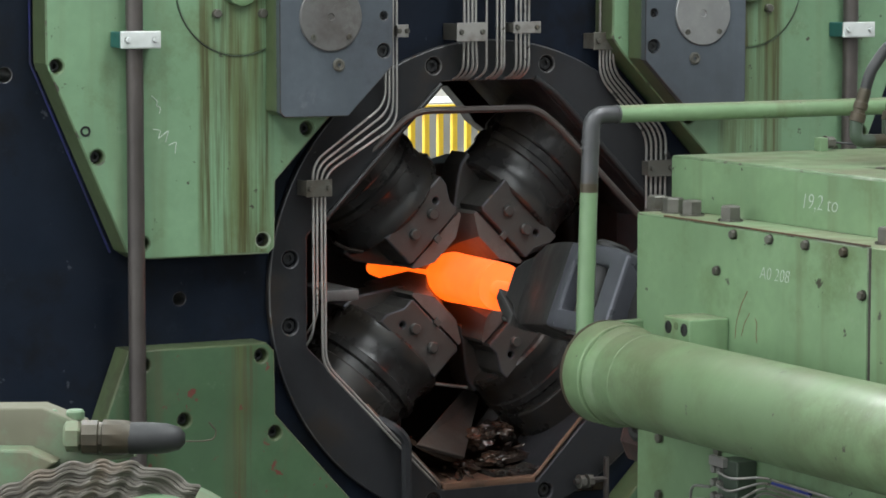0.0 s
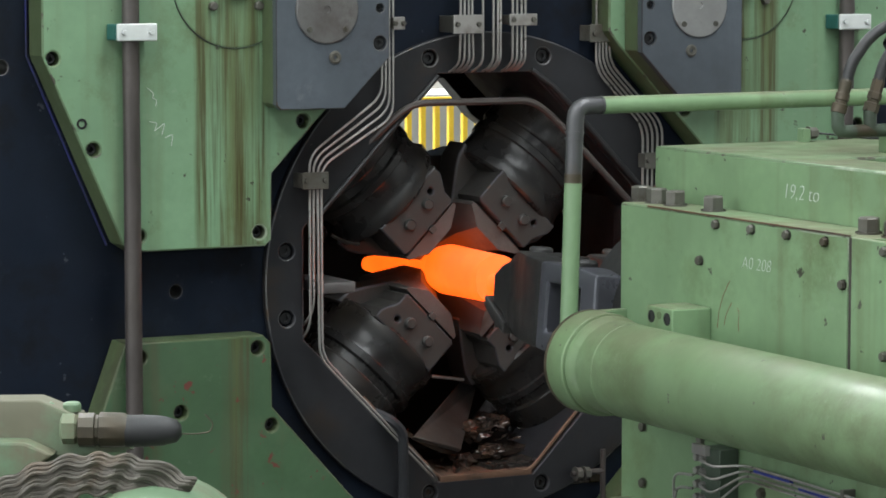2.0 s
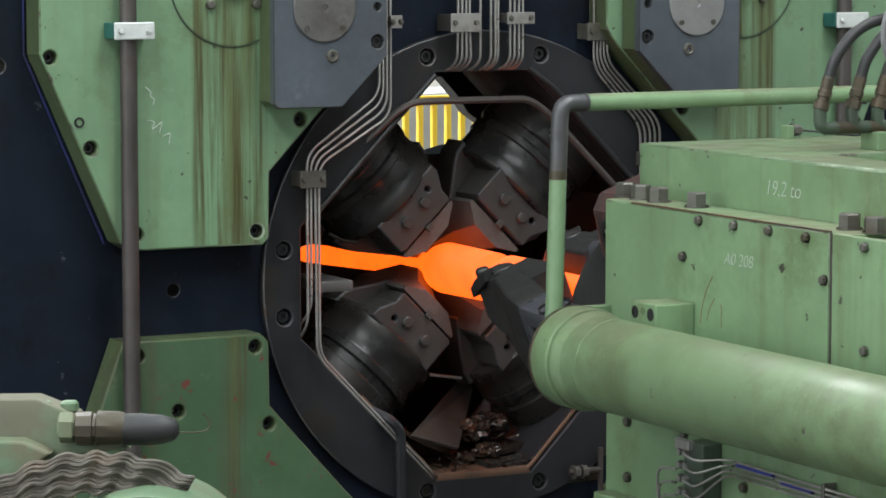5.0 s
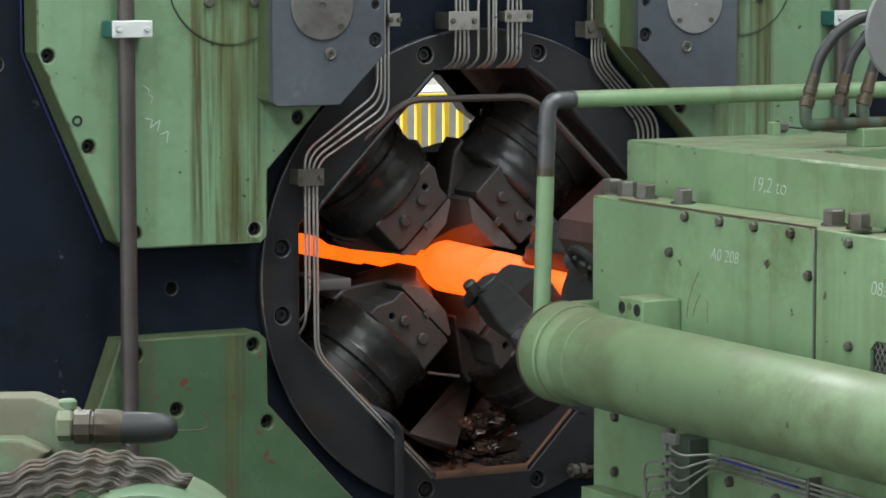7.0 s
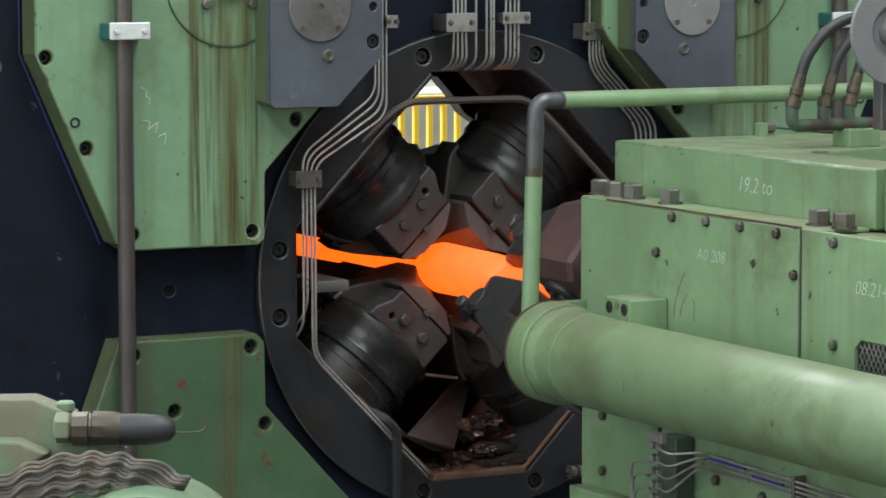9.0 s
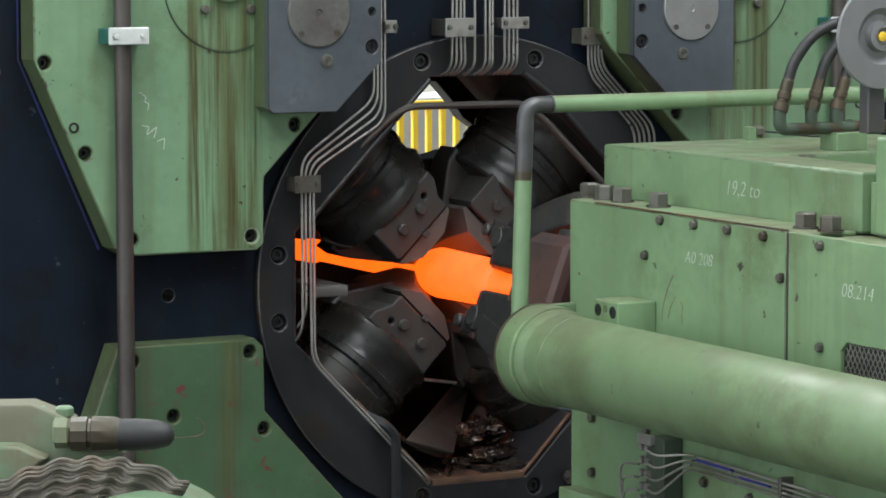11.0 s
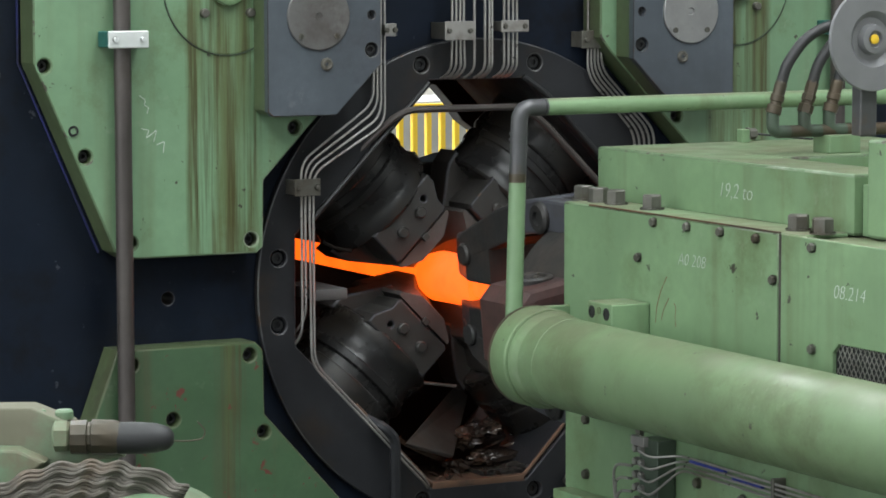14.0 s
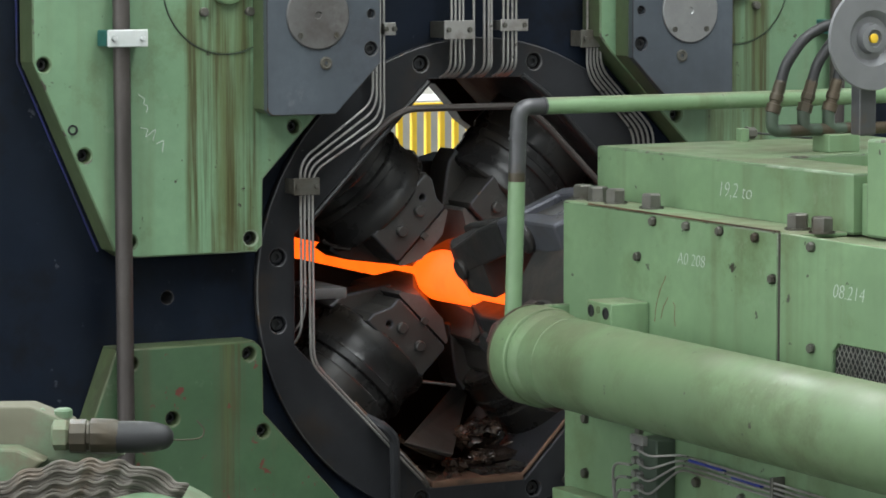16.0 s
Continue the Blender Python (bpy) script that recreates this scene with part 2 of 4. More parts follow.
def slab_mesh(outline, bores, front, back, bevel=0.004):
    """A plate in the xz plane from y = front to y = back, with bores through it and bevelled edges."""
    cu = bpy.data.curves.new("outline", "CURVE")
    cu.dimensions, cu.fill_mode = "2D", "BOTH"
    for loop in [outline, *bores]:
        sp = cu.splines.new("POLY")
        sp.points.add(len(loop) - 1)
        for p, (x, z) in zip(sp.points, loop):
            p.co = (x, z, 0, 1)
        sp.use_cyclic_u = True
    cu.extrude = abs(back - front) / 2 - bevel
    cu.bevel_depth, cu.offset, cu.bevel_resolution = bevel, -bevel, 1
    ob = bpy.data.objects.new("outline", cu)
    me = bpy.data.meshes.new_from_object(ob)
    bpy.data.objects.remove(ob)
    bpy.data.curves.remove(cu)
    me.transform(Matrix.Translation((0, (front + back) / 2, 0)) @ Matrix.Rotation(radians(90), 4, "X"))
    bm = bmesh.new()
    bm.from_mesh(me)
    bmesh.ops.remove_doubles(bm, verts=bm.verts, dist=1e-5)
    bmesh.ops.recalc_face_normals(bm, faces=bm.faces)
    bm.to_mesh(me)
    bm.free()
    return me


def slab(name, outline, bores, front, back, mat, parent=None, label="", bevel=0.004, turn=None):
    me = slab_mesh(outline, bores, front, back, bevel)
    if turn:
        me.transform(turn)
    return link(name, me, mat, parent, label, 18)


def add_box(bm, lo, hi, bevel=0.0):
    m = Matrix.LocRotScale([(a + b) / 2 for a, b in zip(lo, hi)], None, [b - a for a, b in zip(lo, hi)])
    vs = bmesh.ops.create_cube(bm, size=1, matrix=m)["verts"]
    if bevel:
        es = {e for v in vs for e in v.link_edges}
        bmesh.ops.bevel(bm, geom=list(es), offset=bevel, segments=2, affect="EDGES", profile=0.5)
    return bm


def box(lo, hi, bevel=0.004):
    return add_box(bmesh.new(), lo, hi, bevel)


def add_lathe(bm, profile, m, n=32):
    """Revolves (radius, height) pairs round the z axis of m."""
    rings = []
    for r, h in profile:
        if r < 1e-6:
            rings.append([bm.verts.new(m @ Vector((0, 0, h)))])
        else:
            rings.append([bm.verts.new(m @ Vector((r * math.cos(2 * math.pi * i / n), r * math.sin(2 * math.pi * i / n), h))) for i in range(n)])
    for a, b in zip(rings, rings[1:]):
        for i in range(n):
            j = (i + 1) % n
            if len(a) == 1 and len(b) > 1:
                bm.faces.new((a[0], b[i], b[j]))
            elif len(b) == 1 and len(a) > 1:
                bm.faces.new((a[i], a[j], b[0]))
            elif len(a) > 1:
                bm.faces.new((a[i], a[j], b[j], b[i]))
    return bm


def lathe(profile, m=None, n=32):
    return add_lathe(bmesh.new(), profile, m or Matrix(), n)


def rounded(path, radius, steps=5):
    """A polyline with its corners rounded off."""
    pts = [Vector(p) for p in path]
    out = [pts[0]]
    for a, b, c in zip(pts, pts[1:], pts[2:]):
        r = min(radius, (a - b).length * 0.45, (c - b).length * 0.45)
        p, q = b + (a - b).normalized() * r, b + (c - b).normalized() * r
        for i in range(steps + 1):
            t = i / steps
            out.append(p.lerp(b, t).lerp(b.lerp(q, t), t))
    return out + [pts[-1]]


def add_tube(bm, path, r, n=10, cap=True):
    pts = [Vector(p) for p in path]
    side = None
    rings = []
    for i, p in enumerate(pts):
        d = (pts[min(i + 1, len(pts) - 1)] - pts[max(i - 1, 0)]).normalized()
        if side is None:
            side = d.orthogonal().normalized()
        side = (side - d * side.dot(d)).normalized()
        up = d.cross(side)
        rr = r[i] if isinstance(r, (list, tuple)) else r
        rings.append([bm.verts.new(p + side * rr * math.cos(2 * math.pi * k / n) + up * rr * math.sin(2 * math.pi * k / n)) for k in range(n)])
    for a, b in zip(rings, rings[1:]):
        for k in range(n):
            bm.faces.new((a[k], a[(k + 1) % n], b[(k + 1) % n], b[k]))
    if cap:
        bm.faces.new(rings[0])
        bm.faces.new(rings[-1])
    return bm


def tube(path, r, bend=0.0, n=10):
    return add_tube(bmesh.new(), rounded(path, bend) if bend else path, r, n)


TO_FRONT = Matrix.Rotation(radians(90), 4, "X")      # local z -> world -y
TO_SIDE = Matrix.Rotation(radians(-90), 4, "Y")      # local z -> world -x


def at(x, y, z, turn=None):
    return Matrix.Translation((x, y, z)) @ (turn or Matrix())


def hex_head(r, h, m):
    bm = add_lathe(bmesh.new(), [(0, 0), (r * 1.18, 0), (r * 1.18, 0.12 * h)], m, 20)
    add_lathe(bm, [(r, 0.12 * h), (r, 0.9 * h), (r * 0.86, h), (0, h)], m, 6)
    return bm


def socket_head(r, depth, m):
    """A socket screw sunk in its counterbore."""
    bm = add_lathe(bmesh.new(), [(r, -depth), (r * 0.99, -depth), (0.78 * r, -depth), (0.78 * r, -0.5 * depth), (0.70 * r, -0.42 * depth),
                                 (0.40 * r, -0.42 * depth), (0.40 * r, -0.8 * depth), (0, -0.8 * depth)], m, 16)
    return bm


# ---- hall ----


def build_hall():
    x0, x1, y0, y1, top = -14.0, 12.0, -18.0, 22.0, 9.0
    part("floor", box((x0, y0, FLOOR - 0.3), (x1, y1, FLOOR), 0), CONCRETE).update_tag()
    tagged(bpy.data.objects["floor"], "worn grey concrete floor of the forge hall", "floor", kind="structure")
    for name, lo, hi in (("wall_east", (x1, y0, FLOOR), (x1 + 0.3, y1, top)),):
        tagged(part(name, box(lo, hi, 0), WALL_PALE), "pale sheet-clad hall wall", "wall", kind="structure")


    def pierced(name, w0, w1, opening, place):
        a, b, c, d = opening
        me = slab_mesh([(w0, FLOOR), (w1, FLOOR), (w1, top), (w0, top)], [[(a, c), (b, c), (b, d), (a, d)]], -0.15, 0.15, 0.002)
        me.transform(place)
        return tagged(link(name, me, WALL_PALE), "pale sheet-clad hall wall with a long window opening", "wall", kind="structure")

    pierced("wall_west", y0, y1, (-12.5, 1.5, 0.8, 5.8), Matrix.Translation((x0 - 0.15, 0, 0)) @ Matrix.Rotation(radians(90), 4, "Z"))
    pierced("wall_south", x0, x1, (-10.0, 2.0, 1.6, 5.6), Matrix.Translation((0, y0 - 0.15, 0)))
    pierced("wall_north", x0, x1, (-8.0, 11.0, 0.4, 5.5), Matrix.Translation((0, y1 + 0.15, 0)))
    # roof with four glazed openings
    holes = [[(x - 1.5, -(y - 6)), (x + 1.5, -(y - 6)), (x + 1.5, -(y + 6)), (x - 1.5, -(y + 6))] for x, y in SKYLIGHTS]
    me = slab_mesh([(x0, -y0), (x1, -y0), (x1, -y1), (x0, -y1)], holes, -0.15, 0.15, 0.002)
    me.transform(Matrix.Translation((0, 0, top + 0.15)) @ Matrix.Rotation(radians(90), 4, "X"))
    tagged(link("ceiling", me, ROOF_GREY), "grey sheet roof with glazed daylight strips", "ceiling", kind="structure")


build_hall()

# ---- forging machine ----
OCT = [(0.175, 0.65), (0.65, 0.175), (0.65, -0.175), (0.175, -0.665), (-0.175, -0.665), (-0.65, -0.175), (-0.65, 0.175), (-0.175, 0.65)]
machine = thing("forging_machine", "green and dark steel radial forging machine with four hammers", "forging machine")


def bolt_in(parent, x, z, front, r, depth=0.045):
    ob = part("socket_screw", socket_head(r, depth, at(x, front, z, TO_FRONT)), BLACK_HOLE, parent)
    return ob


def build_frame():
    big = [(-3.4, FLOOR), (3.4, FLOOR), (3.4, 2.4), (-3.4, 2.4)]
    bores = [circle(-1.624, 0.696, 0.022), circle(-1.07, -0.004, 0.02), circle(-1.105, -0.362, 0.02)]
    plate = slab("frame_plate", big, [OCT, *bores], 0.03, 0.30, FRAME_DARK, machine, "dark blue painted frame plate", 0.003)
    worn_slab(plate, EDGE_DARK, RING_DARK)
    ring_bores = [(-0.206, 0.70), (0.206, 0.70), (-0.709, 0.106), (-0.709, -0.106), (0.709, 0.106), (0.709, -0.106), (-0.206, -0.70), (0.206, -0.70)]
    ring = slab("housing_ring", circle(0, 0, 0.782, 96), [OCT] + [circle(x, z, 0.026) for x, z in ring_bores], 0.0, 0.028, RING_DARK, machine,
                "oily dark octagonal ring", 0.005)
    worn_slab(ring, EDGE_DARK)
    for x, z in ring_bores:
        bolt_in(ring, x, z, 0.0, 0.026, 0.03)
    rear_gap = [(0.438, 0.185), (0.772, 0.173), (0.809, 0.375), (0.743, 0.422), (0.7, 0.484), (0.631, 0.558), (0.558, 0.564), (0.439, 0.481)]
    slab("rear_plate", circle(0, 0, 1.06, 48), [circle(0, AXIS, 0.045), rear_gap], 1.52, 1.60, RING_DARK, machine, "dark rear plate of the housing", 0.003)
    slab("housing_drum", circle(0, 0, 1.12, 48), [circle(0, 0, 1.05, 48)], 0.702, 1.518, RING_DARK, machine, "dark inner drum", 0.003)
    inner = [(x * 1.09, z * 1.09) for x, z in OCT]
    slab("housing_lining", circle(0, 0, 1.05, 48), [inner], 0.302, 0.70, RING_DARK, machine, "dark inner lining of the housing", 0.003)


UPPER_BLOCK = [(1.537, 2.3), (1.537, 0.732), (1.288, 0.16), (1.25, 0.136), (0.82, 0.136), (0.80, 0.156), (0.797, 0.36), (0.44, 0.73), (0.40, 0.78), (0.40, 2.3)]
LOWER_BLOCK = [(1.285, -0.139), (0.83, -0.139), (0.803, -0.166), (0.80, -0.366), (0.545, -0.65), (0.36, -0.84), (0.36, FLOOR + 0.03), (1.62, FLOOR + 0.03), (1.50, -0.72)]
COVER_PLATE = [(0.834, 1.6), (0.834, 0.575), (0.818, 0.56), (0.605, 0.56), (0.452, 0.714), (0.452, 1.6)]


def mirrored(pts, sign):
    return [(sign * x, z) for x, z in pts]


def build_blocks():
    for sign in (-1, 1):
        holes = [(1.504, 0.723), (1.379, 0.45), (0.841, 0.179), (0.691, 0.518), (1.237, 0.185)]
        b = slab("upper_cover_block", mirrored(UPPER_BLOCK, sign), [circle(sign * x, z, 0.021) for x, z in holes], -0.09, 0.026, GREEN_STAINED, machine,
                 "green painted block with oil streaks", 0.006)
        worn_slab(b, EDGE_GREEN, GREEN_OIL_SHADE)
        for x, z in holes:
            bolt_in(b, sign * x, z, -0.09, 0.021, 0.06)
        part("plug", lathe([(0.016, -0.01), (0.016, 0.003), (0.010, 0.003), (0.010, -0.006), (0, -0.006)], at(sign * 1.416, -0.09, 0.529, TO_FRONT), 16), BLACK_HOLE, b)
        # round flanged lid with its ring of screws
        lid = part("round_lid", lathe([(0.205, 0.0), (0.205, 0.004), (0.198, 0.006), (0.06, 0.006), (0.058, 0.004), (0, 0.004)],
                                      at(sign * 0.918, -0.088, 0.95, TO_FRONT), 64), GREEN_STAINED, b)
        for a in (45, 135, 225, 315):
            px, pz = sign * 0.918 + 0.107 * math.cos(radians(a)), 0.95 + 0.107 * math.sin(radians(a))
            part("lid_screw", lathe([(0.014, 0), (0.014, 0.016), (0.011, 0.019), (0, 0.019)], at(px, -0.094, pz, TO_FRONT), 12), BOLT_STEEL, lid)
        # raised dark ring drawn for the shade of the lid's groove
        part("lid_groove_shade", lathe([(0.2025, 0.003), (0.2030, 0.0068), (0.2050, 0.0070), (0.2062, 0.0055), (0.2064, 0.002)], at(sign * 0.918, -0.088, 0.95, TO_FRONT), 64), VALVE_GREEN, lid, "dark ring drawn for the shaded groove round the lid")
        part("lid_boss", lathe([(0.052, 0.0), (0.052, 0.03), (0.046, 0.034), (0.03, 0.034), (0.03, 0.01), (0, 0.01)], at(sign * 0.918, -0.092, 0.95, TO_FRONT), 32), GREEN, lid)
        # dark plate bolted over the block
        bores = [(0.484, 0.758, 0.022), (0.484, 0.865, 0.013)]
        spacer = slab("spacer_block", mirrored([(x - (0.004 if x > 0.6 else -0.004), z + 0.004) for x, z in COVER_PLATE], sign), [], -0.178, -0.092, GREEN_OIL_SHADE, machine, "oily green spacer block with shade in its colour", 0.005)
        c = slab("cover_plate", mirrored(COVER_PLATE, sign), [circle(sign * x, z, r) for x, z, r in bores], -0.209, -0.18, STEEL_BLUE, machine,
                 "blue-grey steel cover plate", 0.003)
        worn_slab(c, EDGE_DARK)
        for x, z, r in bores:
            bolt_in(c, sign * x, z, -0.209, r, 0.022)
        part("grease_plug", lathe([(0.020, 0.0), (0.020, 0.004), (0.014, 0.006), (0.012, 0.004), (0.006, 0.004), (0.006, -0.004), (0, -0.004)],
                                  at(sign * 0.638, -0.209, 0.717, TO_FRONT), 20), BOLT_STEEL, c)
        disc = part("round_cap", lathe([(0.104, -0.004), (0.104, 0.006), (0.101, 0.008), (0.012, 0.008), (0.010, 0.004), (0, 0.004)],
                                       at(sign * 0.666, -0.209, 0.863, TO_FRONT), 64), BRIGHT_STEEL if sign > 0 else CAP_GREY, c,
                    "bright machined steel cap" if sign > 0 else "dull steel cap")
        for a in (225, 315, 45, 135):
            part("cap_screw", lathe([(0.009, 0), (0.009, 0.004), (0.004, 0.004), (0.004, 0.001), (0, 0.001)],
                                    at(sign * 0.666 + 0.085 * math.cos(radians(a)), -0.217, 0.863 + 0.085 * math.sin(radians(a)), TO_FRONT), 12), BOLT_STEEL, disc)
        holes = [(0.849, -0.179), (0.803, -0.422), (1.237, -0.185), (1.105, -0.362)]
        b = slab("lower_cover_block", mirrored(LOWER_BLOCK, sign), [circle(sign * x, z, 0.021) for x, z in holes], -0.09, 0.026, GREEN_LOW_SHADE, machine,
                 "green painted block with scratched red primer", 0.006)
        worn_slab(b, GREEN_OIL_SHADE, GREEN_OIL_SHADE)
        for x, z in holes:
            bolt_in(b, sign * x, z, -0.09, 0.021, 0.06)


def build_hammer(angle):
    """A round ram whose tip carries a bolted die; z is the way out from the axis."""
    ram = part("hammer", lathe([(0, 0.312), (0.19, 0.312), (0.203, 0.315), (0.210, 0.323), (0.210, 0.352), (0.204, 0.362), (0.200, 0.385), (0.199, 0.425), (0.201, 0.432), (0.207, 0.436), (0.208, 0.458),
                                (0.205, 0.462), (0.197, 0.465), (0.197, 0.492), (0.205, 0.495), (0.208, 0.500), (0.208, 1.00), (0, 1.00)], Matrix(), 64), HAMMER_STEEL, machine, "dark scaled steel hammer")
    y0 = -0.185
    prof = [(-0.112, 0.198), (0.112, 0.198), (0.120, 0.206), (0.120, 0.240), (0.152, 0.295), (0.152, 0.328), (-0.125, 0.328), (-0.125, 0.206)]
    holder = slab("die_holder", prof, [circle(0.085, 0.282, 0.010, 12)], y0, 0.185, HOLDER_STEEL, ram, "brown-grey steel die holder", 0.006)
    stations = [(-0.168, 0.135, 0.055, 0.174), (-0.045, 0.100, 0.045, 0.172), (0.06, 0.042, 0.030, 0.170), (0.19, 0.042, 0.030, 0.170)]
    bm = bmesh.new()
    rings = []
    for y, tip_r, half, corner in stations:
        rings.append([bm.verts.new((x, y, z)) for x, z in ((-0.122, 0.187), (-0.120, corner), (-half, tip_r), (half, tip_r), (0.120, corner), (0.122, 0.187))])
    for a, b in zip(rings, rings[1:]):
        for k in range(6):
            bm.faces.new((a[k], a[(k + 1) % 6], b[(k + 1) % 6], b[k]))
    bm.faces.new(rings[0])
    bm.faces.new(rings[-1])
    bmesh.ops.bevel(bm, geom=[e for e in bm.edges if e.calc_face_angle(0) > 0.5], offset=0.004, segments=1, affect="EDGES")
    die = part("die", bm, DIE_STEEL, ram, "heat-stained forging die")
    worn_slab(holder, EDGE_DARK)
    part("key_strip", box((-0.10, y0 + 0.03, 0.186), (0.10, 0.18, 0.2), 0), BLACK_HOLE, ram)
    # broad back of the holder, chamfered towards the die
    wing = slab("holder_back", [(-0.104, 0.146), (0.104, 0.146), (0.196, 0.268), (0.214, 0.298), (0.222, 0.345), (-0.222, 0.345), (-0.214, 0.298), (-0.196, 0.268)], [], -0.03, 0.09, HOLDER_STEEL, ram, "oily chamfered back of the die holder", 0.008)
    worn_slab(wing, EDGE_DARK)
    part("die_clip", box((-0.012, y0 - 0.012, 0.180), (0.012, y0, 0.204), 0.003), HOLDER_STEEL, ram)
    for x in (-0.045, 0.045):
        part("bolt", lathe([(0.0185, -0.01), (0.0185, 0.014), (0.015, 0.018), (0, 0.018)], at(x, y0, 0.262, TO_FRONT), 16), HOLDER_STEEL, holder)
    return ram


build_frame()
build_blocks()
HAMMERS = [(a, build_hammer(a)) for a in (-45, 45, 135, -135)]
# the guide behind the two upper hammers
slab("guide_block", [(-0.10, 0.05), (0.36, 0.05), (0.38, 0.361), (0.24, 0.361), (0.16, 0.341), (0.06, 0.341), (-0.10, 0.361)], [], 0.62, 0.78, HOLDER_STEEL, machine, "brown-grey guide block behind the hammers", 0.008)

# ---- workpiece ----
workpiece = thing("hot_bar", "glowing orange forged steel bar held by the chuck", "workpiece")
TO_BACK = Matrix.Rotation(radians(-90), 4, "X")       # local z -> world +y


def forged_bar(stations, n=32):
    """A hammered bar along y: stations of (y, half width in x, half width in z, squareness), each a rounded square section."""
    bm = bmesh.new()
    rings = []
    for y, hx, hz, q in stations:
        ring = []
        for k in range(n):
            c, d = math.cos(2 * math.pi * k / n), math.sin(2 * math.pi * k / n)
            e = 1.0 - 0.62 * q
            ring.append(bm.verts.new((hx * math.copysign(abs(c) ** e, c), y, hz * math.copysign(abs(d) ** e, d))))
        rings.append(ring)
    for a, b in zip(rings, rings[1:]):
        for k in range(n):
            bm.faces.new((a[k], a[(k + 1) % n], b[(k + 1) % n], b[k]))
    bm.faces.new(rings[0])
    bm.faces.new(rings[-1])
    return bm


thick_end = part("thick_end", forged_bar([(-0.62, 0.037, 0.060, 0.6), (-0.165, 0.037, 0.062, 0.6), (-0.150, 0.062, 0.070, 0.5), (-0.135, 0.070, 0.074, 0.4), (-0.06, 0.075, 0.077, 0.3), (0.0, 0.078, 0.078, 0.2)]), HOT, workpiece)
shoulder = part("shoulder", forged_bar([(-0.40, 0.0775, 0.0775, 0.2), (-0.16, 0.081, 0.081, 0.15), (-0.07, 0.083, 0.083, 0.1), (-0.035, 0.076, 0.076, 0.1), (-0.005, 0.062, 0.062, 0.1), (0.025, 0.050, 0.050, 0.1),
                                        (0.055, 0.042, 0.036, 0.2), (0.10, 0.039, 0.031, 0.3), (0.16, 0.037, 0.029, 0.3)]), HOT, workpiece)
drawn = part("drawn_bar", forged_bar([(-0.90, 0.038, 0.030, 0.3), (-0.05, 0.038, 0.030, 0.3), (-0.01, 0.034, 0.026, 0.3), (0.0, 0.027, 0.020, 0.3)]), HOT, workpiece)
drawn_root = part("drawn_root", forged_bar([(-2.35, 0.0375, 0.0295, 0.3), (-0.86, 0.0375, 0.0295, 0.3)]), HOT, workpiece)

# ---- manipulator ----
manipulator = thing("bar_manipulator", "green painted bar manipulator carriage beside the chuck", "manipulator")


def side_bolt(y, z, r=0.0115, x=-0.506, parent=None):
    return part("side_bolt", hex_head(r, 0.013, at(x, y, z, TO_SIDE)), BOLT_STEEL, parent or manipulator)


def letters(text, size, m, parent, name="chalk_mark"):
    """Chalk writing with the built-in font, a hair proud of its surface."""
    cu = bpy.data.curves.new(name, "FONT")
    cu.body, cu.size, cu.extrude, cu.shear, cu.offset = text, size, 0.0004, 0.2, -0.0011
    ob = bpy.data.objects.new(name, cu)
    me = bpy.data.meshes.new_from_object(ob)
    bpy.data.objects.remove(ob)
    me.transform(m)
    return link(name, me, CHALK, parent, "white chalk writing")


ON_SIDE = Matrix(((0, 0, -1, 0), (-1, 0, 0, 0), (0, 1, 0, 0), (0, 0, 0, 1)))     # text on a face that looks along -x


